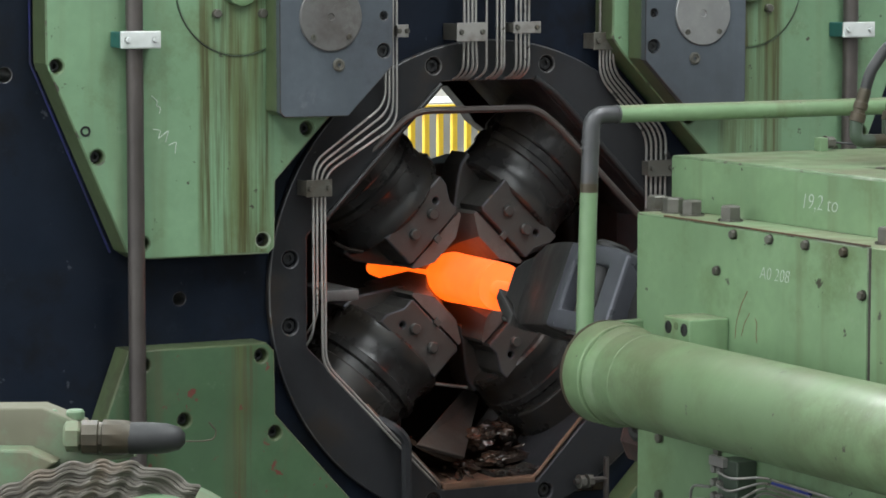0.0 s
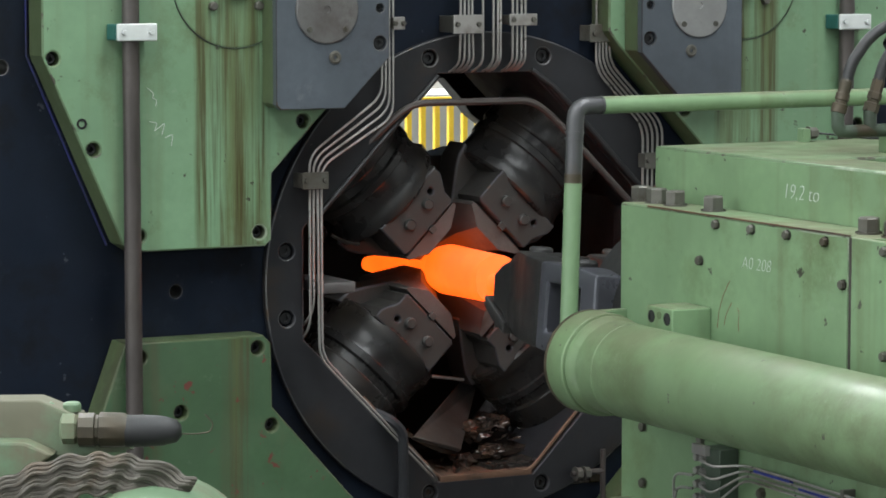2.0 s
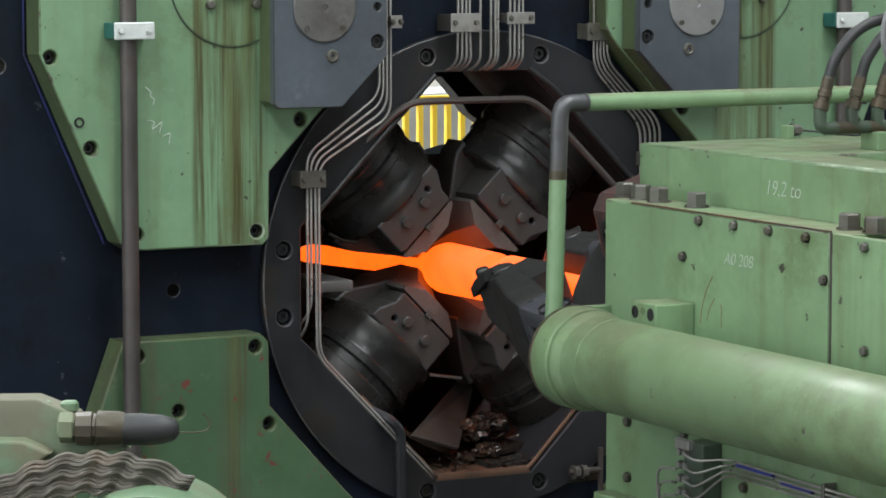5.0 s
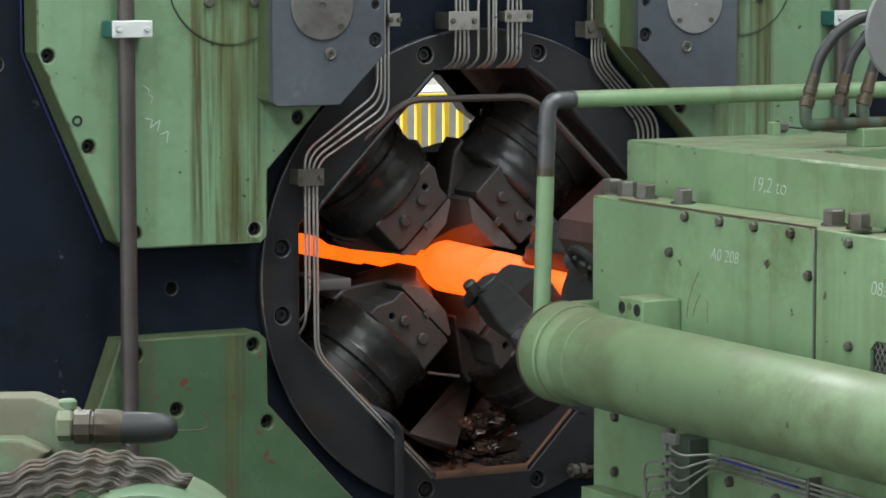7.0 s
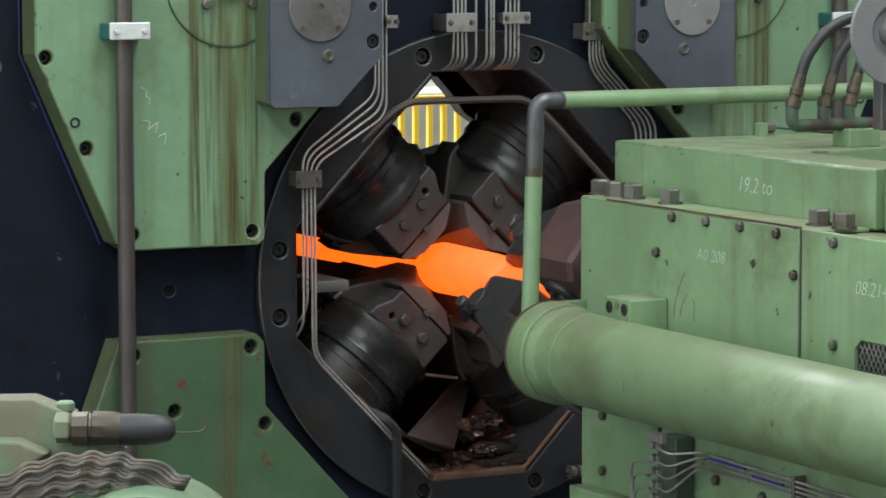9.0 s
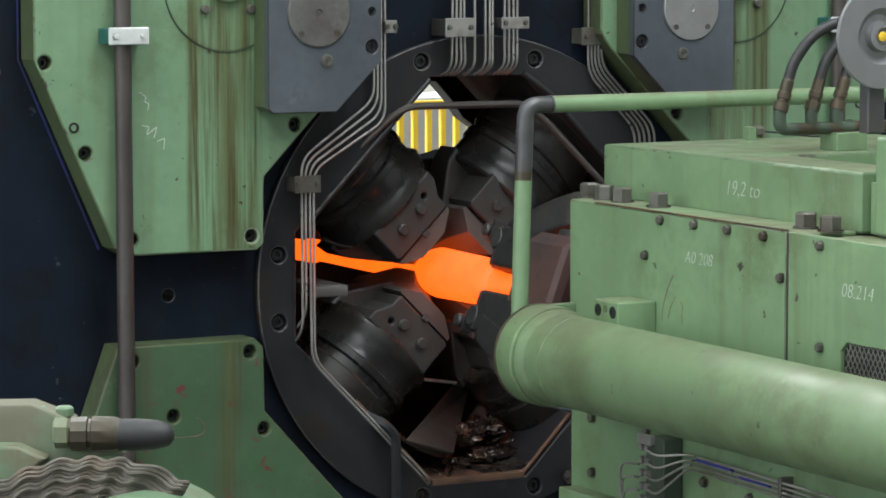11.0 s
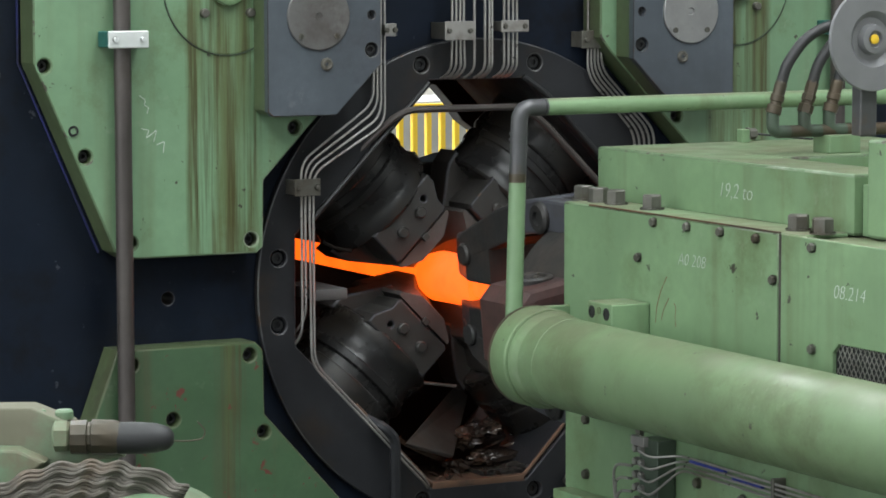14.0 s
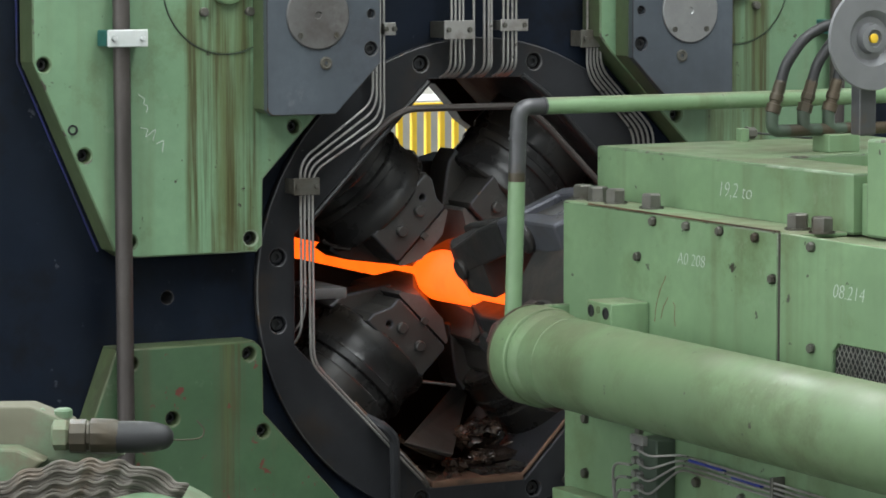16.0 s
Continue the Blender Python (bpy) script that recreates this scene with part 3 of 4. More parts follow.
def build_manipulator():
    worn(part("body", box((-0.494, -4.6, FLOOR + 0.12), (0.62, -1.768, 0.370), 0.006), GREEN, manipulator), EDGE_GREEN)
    # top cover with a long slot
    me = slab_mesh([(-0.36, 1.70), (0.55, 1.70), (0.55, 2.92), (-0.36, 2.92)], [[(-0.17, 2.32), (0.20, 2.32), (0.20, 2.86), (-0.17, 2.86)]], -0.0745, 0.0745, 0.007)
    me.transform(Matrix.Translation((0, 0, 0.4485)) @ Matrix.Rotation(radians(90), 4, "X"))
    cover = worn(link("top_cover", me, GREEN, manipulator, "green cover with a long dark slot", 18), EDGE_GREEN)
    worn(part("rear_cover", box((-0.36, -4.6, 0.374), (0.55, -2.97, 0.612), 0.008), GREEN, manipulator), EDGE_GREEN)
    part("rear_shelf", box((-0.34, -2.965, 0.374), (0.5, -2.925, 0.50), 0.004), GREEN, manipulator)
    ledge = part("ledge", box((-0.5, -2.90, 0.371), (-0.362, -1.76, 0.381), 0.003), GREEN, manipulator)
    for y in (-1.735, -1.815, -1.908, -2.093, -2.778, -2.882):
        turn = Matrix.Rotation(radians(y * 977), 4, "Z")
        part("hex_bolt", hex_head(0.0275, 0.040, at(-0.432, y - 0.01, 0.381) @ turn), BOLT_STEEL, manipulator)
    front = worn(part("side_panel", box((-0.506, -2.812, -0.135), (-0.490, -1.764, 0.379), 0.004), GREEN, manipulator), EDGE_GREEN)
    part("rust_line", box((-0.5075, -2.815, 0.3795), (-0.500, -1.90, 0.3835), 0.001), RUST, manipulator, "rusty joint below the ledge")
    part("panel_seam", box((-0.5045, -2.822, -0.135), (-0.492, -2.8125, 0.378), 0.001), PIPE_BROWN, manipulator)
    # rear panel with a grilled vent
    me = slab_mesh([(2.823, -0.135), (4.5, -0.135), (4.5, 0.379), (2.823, 0.379)],
                   [[(3.046, -0.10), (3.56, -0.10), (3.56, 0.137), (3.07, 0.137), (3.046, 0.115)]], -0.008, 0.008, 0.003)
    me.transform(Matrix.Translation((-0.498, 0, 0)) @ Matrix.Rotation(radians(-90), 4, "Z"))
    rear = link("side_panel", me, GREEN, manipulator, "", 18)
    # black sheet in place of the dark space behind the grille
    part("vent_backing", box((-0.4955, -3.57, -0.11), (-0.4945, -3.03, 0.15), 0), BLACK_HOLE, rear)
    bm = bmesh.new()
    for k in range(-14, 34):
        for d in (1, -1):
            y = -3.03 - 0.018 * k
            a, b = Vector((-0.4975, y, -0.10)), Vector((-0.4975, y - d * 0.16, 0.137))
            pts = []
            for i in range(13):
                p = a.lerp(b, i / 12)
                if -3.56 < p.y < -3.046:
                    pts.append(p)
            if len(pts) > 1:
                add_tube(bm, [pts[0], pts[-1]], 0.0013, 4, False)
    part("vent_mesh", bm, TUBE_STEEL, rear, "expanded steel mesh grille", 0)["kind"] = "stuff"
    for y, z in ((-2.237, 0.365), (-2.40, 0.366), (-2.557, 0.366), (-2.718, 0.363), (-2.162, 0.263), (-2.794, 0.264)):
        side_bolt(y, z - 0.004 if z > 0.3 else z, parent=front)
    for y, z in ((-2.96, 0.357), (-2.964, 0.114), (-3.3, 0.357), (-3.6, 0.357)):
        side_bolt(y, z, parent=rear)
    low = part("lower_panel", box((-0.502, -4.5, -0.80), (-0.488, -1.766, -0.145), 0.004), GREEN, manipulator)
    for y, z in ((-1.885, -0.203), (-1.886, -0.353), (-2.17, -0.196), (-2.45, -0.29), (-2.66, -0.30), (-2.20, -0.36), (-3.0, -0.30)):
        side_bolt(y, z, 0.013, -0.502, low)
    part("foot_rail", box((-0.56, -4.6, -0.44), (-0.503, -1.80, -0.40), 0.004), GREEN, manipulator)
    # feed cylinder along the side with its bracket
    cyl = part("feed_cylinder", lathe([(0, 0), (0.118, 0), (0.126, 0.004), (0.1315, 0.012), (0.1325, 0.03), (0.1325, 0.098), (0.130, 0.104), (0.1235, 0.106), (0.1235, 0.114), (0.128, 0.116),
                                       (0.128, 0.126), (0.122, 0.138), (0.1185, 0.15), (0.1185, 2.8), (0, 2.8)], at(-0.72, -1.955, -0.004, TO_FRONT), 96), GREEN_RUN, manipulator, "glossy green hydraulic cylinder")
    part("weld_ring", lathe([(0.1325, 0.012), (0.1335, 0.014), (0.1335, 0.024), (0.1325, 0.026)], at(-0.72, -1.955, -0.004, TO_FRONT), 64), BRASS_BROWN, cyl, "rusty flange edge")
    part("weld_band", lathe([(0.1183, 0.218), (0.1200, 0.220), (0.1200, 0.226), (0.1183, 0.228)], at(-0.72, -1.955, -0.004, TO_FRONT), 64), GREEN_RUN, cyl)
    part("support_plate", box((-0.62, -1.80, -0.11), (-0.50, -1.772, 0.10), 0.004), GREEN, manipulator)
    br = part("cylinder_bracket", box((-0.622, -2.217, -0.155), (-0.507, -2.091, 0.149), 0.004), GREEN, manipulator)
    for y in (-2.115, -2.19):
        for z in (0.122, -0.128):
            part("bracket_screw", lathe([(0.0165, 0), (0.0165, 0.001), (0.012, 0.002), (0.009, 0.002), (0.009, 0.0005), (0, 0.0005)], at(-0.622, y, z, TO_SIDE), 16), BLACK_HOLE, br)
    part("plug_hole", lathe([(0.010, 0), (0.010, 0.0015), (0, 0.0015)], at(-0.622, -2.153, 0.128, TO_SIDE), 12), GREEN_RUN, br)
    # riser pipe with a bare welded elbow
    part("riser_pipe", tube([(-0.628, -1.70, 0.02), (-0.615, -1.70, 0.44)], 0.0235, 0, 24), GREEN, manipulator)
    part("bare_elbow", tube([(-0.615, -1.70, 0.44), (-0.608, -1.70, 0.635), (-0.53, -1.70, 0.636)], 0.0232, 0.055, 24), ELBOW_STEEL, manipulator, "bare grey welded pipe elbow")
    part("cross_pipe", tube([(-0.53, -1.70, 0.636), (1.2, -1.70, 0.640)], 0.0235, 0, 24), GREEN, manipulator)
    part("burnt_band", tube([(-0.6154, -1.70, 0.432), (-0.6148, -1.70, 0.456)], 0.0237, 0, 24), BRASS_BROWN, manipulator, "scorched brown paint edge")
    for p, q in (((-0.6138, -1.70, 0.545), (-0.6132, -1.70, 0.551)), ((-0.612, -1.70, 0.560), (-0.6115, -1.70, 0.568)), ((-0.536, -1.70, 0.636), (-0.529, -1.70, 0.636))):
        part("weld_bead", tube([p, q], 0.0252, 0, 24), ELBOW_STEEL, manipulator)
    # hose manifold on the cover
    part("manifold_pipe", tube([(-0.12, -2.225, 0.583), (0.62, -2.225, 0.583)], 0.0165, 0, 16), BRASS_BROWN, manipulator)
    part("manifold_foot", box((0.02, -2.265, 0.522), (0.12, -2.185, 0.572), 0.004), GREEN, manipulator)
    for k, (x, h) in enumerate(((-0.135, 0.0), (-0.035, 0.0), (0.045, 0.01))):
        el = part("hose_elbow", tube([(x + 0.05, -2.225, 0.583), (x, -2.225, 0.583), (x, -2.225, 0.635)], 0.0170, 0.035, 16), VALVE_GREEN, manipulator)
        d = Vector((0.32, 0.0, 1.0)).normalized()
        base = Vector((x, -2.225, 0.63))
        m = Matrix.Translation(base) @ d.to_track_quat("Z", "Y").to_matrix().to_4x4()
        part("hose_nut", lathe([(0.015, 0), (0.0205, 0.002), (0.0205, 0.024), (0.0155, 0.026), (0.0155, 0.034), (0.0185, 0.036), (0.0185, 0.052), (0.0165, 0.054), (0.0165, 0.085), (0.0145, 0.09)], m, 6 if k % 2 else 12), BRASS_BROWN, el)
        p = base + d * 0.085
        pts = [p, p + d * 0.05, p + Vector((0.070, 0, 0.115)), p + Vector((0.14, 0, 0.150)), p + Vector((0.24, 0.0, 0.158)), p + Vector((0.40, 0, 0.148)), p + Vector((0.55, 0, 0.07))]
        part("hose", tube(pts, 0.0148, 0.06, 14), RUBBER, el, "black rubber hose")
    part("cover_bolt", hex_head(0.016, 0.03, at(0.095, -1.75, 0.546, Matrix.Rotation(radians(90), 4, "Y"))), BOLT_STEEL, manipulator)
    part("bolt_lug", box((0.07, -1.765, 0.522), (0.096, -1.735, 0.560), 0.003), GREEN, manipulator)
    part("lead_wire", tube([(0.12, -1.75, 0.546), (0.18, -1.78, 0.540), (0.26, -1.8, 0.530), (0.36, -1.8, 0.527)], 0.003, 0.03, 6), RUBBER, manipulator)
    # belt pulley on its stay
    wheel = part("pulley", lathe([(0, 0.0), (0.12, 0.0), (0.128, 0.004), (0.130, 0.010), (0.128, 0.016), (0.092, 0.017), (0.070, 0.016), (0.062, 0.008), (0.050, -0.004), (0.040, -0.004),
                                  (0.037, 0.006), (0.035, 0.020), (0.022, 0.022), (0.020, 0.014), (0, 0.014)], at(PULLEY[0], PULLEY[1], PULLEY[2], TO_FRONT), 64), WHEEL_GREY, manipulator, "grey cast pulley wheel")
    part("hub_cap", lathe([(0.012, 0.012), (0.012, 0.020), (0.008, 0.022), (0, 0.022)], at(PULLEY[0], PULLEY[1], PULLEY[2], TO_FRONT), 16), YELLOW, wheel)
    part("pulley_stay", box((PULLEY[0] - 0.02, PULLEY[1] + 0.01, 0.60), (PULLEY[0] + 0.03, PULLEY[1] + 0.05, PULLEY[2]), 0.004), ELBOW_STEEL, manipulator)
    # grease distributor with its tubes
    valve = part("grease_distributor", box((-0.56, -2.345, -0.42), (-0.503, -2.255, -0.195), 0.004), VALVE_GREEN, manipulator, "dark green grease distributor block")
    for i in range(5):
        z = -0.225 - 0.034 * i
        for y in (-2.215, -2.243):
            part("outlet_nut", hex_head(0.0105, 0.016, at(-0.556, y - 0.03, z, TO_SIDE)), TUBE_STEEL, valve)
    for i in range(4):
        z = -0.225 - 0.034 * i
        part("grease_tube", tube([(-0.575, -2.275, z), (-0.575, -2.33, z - 0.012), (-0.535, -2.42, -0.222 - 0.012 * i), (-0.53, -4.3, -0.250 - 0.012 * i)], 0.0034, 0.03, 8), TUBE_STEEL, valve)
    for i in range(3):
        z = -0.27 - 0.034 * i
        part("grease_tube", tube([(-0.575, -2.245, z), (-0.585, -2.17 - 0.008 * i, z - 0.005), (-0.575, -2.15 - 0.008 * i, z - 0.06), (-0.56, -2.15 - 0.008 * i, -0.44)], 0.0038, 0.035, 8), TUBE_STEEL, valve)
    part("valve_cap", box((-0.575, -2.30, -0.215), (-0.558, -2.235, -0.190), 0.002), TUBE_STEEL, valve)
    part("tube_clip", box((-0.540, -2.850, -0.31), (-0.503, -2.838, -0.215), 0.002), BOLT_STEEL, manipulator)
    for i, (y, z, w) in enumerate(((-2.46, -0.226, 0.16), (-2.66, -0.236, 0.13))):
        part("blue_tape", tube([(-0.531, y, z - 0.006), (-0.5305, y - w, z - 0.008)], 0.0062, 0, 8), BLUE_PAINT, manipulator, "blue paint on the tubes")
    letters("A0 208", 0.045, at(-0.5068, -2.352, 0.262) @ ON_SIDE, front)
    letters("08.214", 0.048, at(-0.5068, -3.045, 0.245) @ ON_SIDE, rear)
    letters("19,2 to", 0.056, at(-0.3618, -2.315, 0.428) @ ON_SIDE, cover)
    for pts in ([(-2.30, 0.225), (-2.27, 0.185), (-2.25, 0.14), (-2.245, 0.10)], [(-2.31, 0.17), (-2.285, 0.14), (-2.275, 0.11)], [(-2.335, 0.16), (-2.345, 0.15), (-2.34, 0.12), (-2.345, 0.10)]):
        part("red_scribble", tube([(-0.5065, y, z) for y, z in pts], 0.0008, 0.01, 5), RED_CHALK, front)


PULLEY = (-0.18, -2.725, 0.842)
build_manipulator()

# ---- chuck ----
chuck = thing("rotating_chuck", "dark worn steel chuck with two jaws gripping the hot bar", "chuck")


def claw_arm(s, stations, zs, slot):
    """An arm that curves outwards from the nose: stations of (y, inner radius, outer radius, share of the width), cut at the heights zs, with a slot through the cells named."""
    bm = bmesh.new()
    grid = [[[bm.verts.new((s * r, y, z * w)) for z in zs] for r in (ri, ro)] for k, (y, ri, ro, w) in enumerate(stations)]
    cells = {(i, k) for i in range(len(stations) - 1) for k in range(len(zs) - 1)} - set(slot)
    for i, k in cells:
        for side in (0, 1):
            bm.faces.new((grid[i][side][k], grid[i + 1][side][k], grid[i + 1][side][k + 1], grid[i][side][k + 1]))
        for di, dk, (a, b) in ((-1, 0, ((i, k), (i, k + 1))), (1, 0, ((i + 1, k), (i + 1, k + 1))), (0, -1, ((i, k), (i + 1, k))), (0, 1, ((i, k + 1), (i + 1, k + 1)))):
            if (i + di, k + dk) not in cells:
                bm.faces.new((grid[a[0]][0][a[1]], grid[b[0]][0][b[1]], grid[b[0]][1][b[1]], grid[a[0]][1][a[1]]))
    bmesh.ops.recalc_face_normals(bm, faces=bm.faces)
    bmesh.ops.bevel(bm, geom=[e for e in bm.edges if e.calc_face_angle(0) > 0.7], offset=0.010, segments=2, affect="EDGES", profile=0.5)
    return bm


def build_chuck():
    """Two claw-shaped jaws with slotted arms, and a pivot block at either side between them; the jaw tips lie at y = 0."""
    part("spindle", lathe([(0, 0.46), (0.10, 0.46), (0.13, 0.50), (0.15, 0.72), (0.26, 0.74), (0.28, 0.76), (0.28, 1.75), (0, 1.75)], TO_FRONT, 48), CHUCK_STEEL, chuck)
    side = Matrix.Rotation(radians(90), 4, "Z")
    for s in (-1, 1):
        # nose block, seen from outside: a chamfered plate that ends in a stepped lip
        face = [(0.005, -0.052), (0.005, 0.040), (-0.045, 0.075), (-0.20, 0.128), (-0.36, 0.128), (-0.36, -0.128), (-0.15, -0.128), (-0.10, -0.112), (-0.055, -0.070)]
        jaw = slab("jaw", face, [], -0.066, 0.066, CHUCK_STEEL, chuck, "dark worn gripping jaw", 0.010, Matrix.Translation((s * 0.106, 0, 0)) @ side)
        worn_slab(jaw, EDGE_DARK)
        lip = part("wedge_pad", slab_bm2([(-0.02, 0, -0.098), (0.032, 0, -0.062), (0.032, 0, -0.030), (-0.10, 0, -0.100), (-0.10, 0, -0.135)], -0.035, 0.035, Matrix.Translation((s * 0.150, 0, 0)) @ side), CHUCK_STEEL, jaw)
        part("pad_screw", lathe([(0.022, 0), (0.022, 0.030), (0.017, 0.036), (0, 0.036)], at(s * 0.150, -0.025, -0.088, Matrix.Rotation(radians(180), 4, "X")), 16), CHUCK_STEEL, lip)
        for q in (-1, 1):
            part("side_pad", lathe([(0.036, -0.01), (0.036, 0.010), (0.030, 0.016), (0, 0.016)], at(s * 0.128, -0.165 - 0.04 * q, q * (0.128 if q > 0 else 0.115), Matrix.Rotation(radians(0 if q > 0 else 180), 4, "X")), 28), CHUCK_STEEL, jaw)
        for y, z in ((-0.13, -0.03), (-0.21, 0.06), (-0.21, -0.05)):
            part("grub_screw", lathe([(0.009, 0.0), (0.009, 0.002), (0.005, 0.002), (0.005, 0.0005), (0, 0.0005)], at(s * 0.172, y, z, Matrix.Rotation(radians(90 * s), 4, "Y")), 12), BLACK_HOLE, jaw)
        arm = [(-0.05, 0.090, 0.160, 0.60), (-0.12, 0.100, 0.178, 0.82), (-0.20, 0.112, 0.205, 1.0), (-0.30, 0.135, 0.242, 1.0), (-0.40, 0.165, 0.280, 1.0), (-0.50, 0.195, 0.308, 1.0), (-0.545, 0.205, 0.316, 0.98)]
        part("claw_arm", claw_arm(s, arm, (-0.130, -0.090, 0.090, 0.130), []), CHUCK_STEEL, jaw, "dark worn curved claw arm")
        arm = [(-0.548, 0.215, 0.322, 0.98), (-0.61, 0.225, 0.330, 1.0), (-0.68, 0.232, 0.338, 1.0), (-0.76, 0.238, 0.342, 1.0), (-0.82, 0.240, 0.342, 1.0), (-0.90, 0.240, 0.335, 0.9)]
        part("slotted_link", claw_arm(s, arm, (-0.130, -0.072, 0.072, 0.130), [(1, 1), (2, 1), (3, 1)]), LINK_STEEL, jaw, "worn bright slotted link")
        part("slot_key", box((min(s * 0.20, s * 0.29), -0.72, -0.042), (max(s * 0.20, s * 0.29), -0.63, 0.042), 0.006), LINK_STEEL, jaw)
        m = at(s * 0.285, -0.72, 0.131)
        part("arm_pin", lathe([(0.050, -0.27), (0.050, 0.010), (0.040, 0.018), (0.022, 0.018), (0.020, 0.008), (0, 0.008)], m, 28), CHUCK_STEEL, jaw)
        block = slab("pivot_block", [(-0.125, 0.20), (-0.145, 0.24), (-0.13, 0.38), (-0.09, 0.42), (0.09, 0.42), (0.13, 0.38), (0.145, 0.24), (0.125, 0.20), (0.09, 0.13), (-0.09, 0.13)],
                     [], -1.08, -0.81, RED_OXIDE, chuck, "worn red oxide pivot block", 0.03, Matrix.Rotation(radians(0 if s > 0 else 180), 4, "Y"))
        for q in (-1, 1):
            m = Matrix.Rotation(radians(0 if s > 0 else 180), 4, "Y") @ at(q * 0.140, -0.935, 0.30, Matrix.Rotation(radians(90 * q), 4, "Y"))
            cap = part("pivot_cap", lathe([(0.070, -0.01), (0.070, 0.006), (0.062, 0.012), (0.050, 0.012), (0.046, 0.004), (0.024, 0.004), (0.022, 0.018), (0.014, 0.022), (0, 0.022)], m, 32), CHUCK_STEEL, block)
            for a in (30, 150, 270):
                part("cap_bolt", hex_head(0.009, 0.012, m @ at(0.036 * math.cos(radians(a)), 0.036 * math.sin(radians(a)), 0.004)), BOLT_STEEL, cap)
        part("stay_bar", tube([(0.05, -0.62, s * 0.20), (0.05, -1.0, s * 0.27)], 0.028, 0, 16), LINK_STEEL, chuck)


def slab_bm2(pts, front, back, turn=None):
    me = slab_mesh([(x, z) for x, _, z in pts], [], front, back, 0.006)
    if turn:
        me.transform(turn)
    bm = bmesh.new()
    bm.from_mesh(me)
    bpy.data.meshes.remove(me)
    return bm


build_chuck()

# ---- pipes on the machine ----


def build_riser(x):
    """A tall bare pipe held by a zinc clamp on a teal cushion."""
    p = thing("riser_pipe", "bare brown steel pipe in front of the green blocks", "pipe", "riser pipes on the machine")
    part("pipe", tube([(x, -0.128, FLOOR + 0.01), (x, -0.128, 2.2)], 0.026, 0, 24), PIPE_BROWN, p)
    cl = part("pipe_clamp", box((x - 0.062, -0.178, 0.775), (x + 0.066, -0.168, 0.827), 0.004), ZINC, p, "white zinc clamp strap")
    for d in (-0.042, 0.046):
        part("clamp_bolt", hex_head(0.0085, 0.010, at(x + d, -0.178, 0.801, TO_FRONT)), ZINC, cl)
    part("clamp_cushion", box((x - 0.064, -0.167, 0.777), (x + 0.064, -0.094, 0.825), 0.004), TEAL, p, "teal plastic clamp cushion")


build_riser(-1.272)
build_riser(1.303)


def clamp_plate(parent, x, z, w, h, y=-0.07, mat=None):
    c = part("tube_clamp", box((x - w / 2, y - 0.006, z - h / 2), (x + w / 2, y, z + h / 2), 0.002), mat or TUBE_STEEL, parent)
    for d in (-0.36, 0.36):
        part("clamp_screw", hex_head(0.008, 0.007, at(x + d * w, y - 0.006, z, TO_FRONT)), BOLT_STEEL, c)
    part("clamp_foot", box((x - w / 2 + 0.002, y + 0.002, z - h / 2 + 0.004), (x - w / 2 + 0.014, 0.027, z + h / 2 - 0.004), 0.001), BOLT_STEEL, c)


def tube_bundle(name, label, paths, r=0.0042, bend=0.045, mat=None):
    b = thing(name, label, "tube", "grease tubes on the machine")
    for p in paths:
        part("tube", tube(p, r, bend, 8), mat or TUBE_STEEL, b)
    return b


left = tube_bundle("grease_tubes", "bundle of bent steel grease tubes round the ring", [
    [(-0.362 - 0.013 * i, -0.05, 2.0), (-0.362 - 0.013 * i, -0.05, 0.520 + 0.022 * i), (-0.612 - 0.0135 * i, -0.05, 0.372 + 0.012 * i)]
    + ([(-0.608 - 0.010 * i, -0.045, -0.225 - 0.004 * i), (-0.20 - 0.008 * i, -0.03, -0.640 - 0.008 * i), (-0.15, 0.06, -0.69)] if i < 2 else
       [(-0.614 - 0.012 * i, -0.048, 0.02 - 0.05 * i), (-0.620 - 0.011 * i, 0.05, -0.05 - 0.05 * i), (-0.62 - 0.01 * i, 0.20, -0.06 - 0.05 * i)])
    for i in range(4)])
clamp_plate(left, -0.642, 0.330, 0.088, 0.054, mat=BOLT_STEEL)
clamp_plate(left, -0.352, 0.814, 0.040, 0.040)
tops = []
for x in (-0.124, -0.108, -0.092, -0.078, -0.042, -0.004, 0.012, 0.022, 0.066, 0.082, 0.098, 0.112):
    lean = 0.10 * (x + 0.105) if x < -0.06 else 0.0
    tops.append([(x - lean, -0.05, 2.0), (x - lean, -0.05, 0.79), (x + lean, -0.05, 0.685), (x - 0.012, -0.01, 0.655), (x - 0.02, 0.08, 0.650)])
top = tube_bundle("grease_tubes", "row of steel grease tubes running down to the ring", tops)
clamp_plate(top, -0.108, 0.808, 0.105, 0.060)
clamp_plate(top, 0.092, 0.820, 0.100, 0.038)
right = tube_bundle("grease_tubes", "bundle of bent steel grease tubes beside the ring", [
    [(0.393 + 0.0125 * i, -0.02, 2.0), (0.393 + 0.0125 * i, -0.02, 0.652 + 0.006 * i), (0.572 + 0.019 * i, -0.02, 0.460 + 0.002 * i), (0.572 + 0.017 * i, -0.02, 0.10)] for i in range(5)])
clamp_plate(right, 0.415, 0.772, 0.120, 0.058, -0.04, BOLT_STEEL)
clamp_plate(right, 0.615, 0.35, 0.10, 0.055, -0.04, BOLT_STEEL)
spray = tube_bundle("cooling_pipe", "dark bent cooling pipe across the opening", [[(-0.45, 0.02, 0.405), (-0.292, -0.03, 0.560), (0.150, -0.03, 0.559), (0.230, -0.03, 0.500), (0.60, -0.03, 0.135)]], 0.0115, 0.06, PIPE_BROWN)
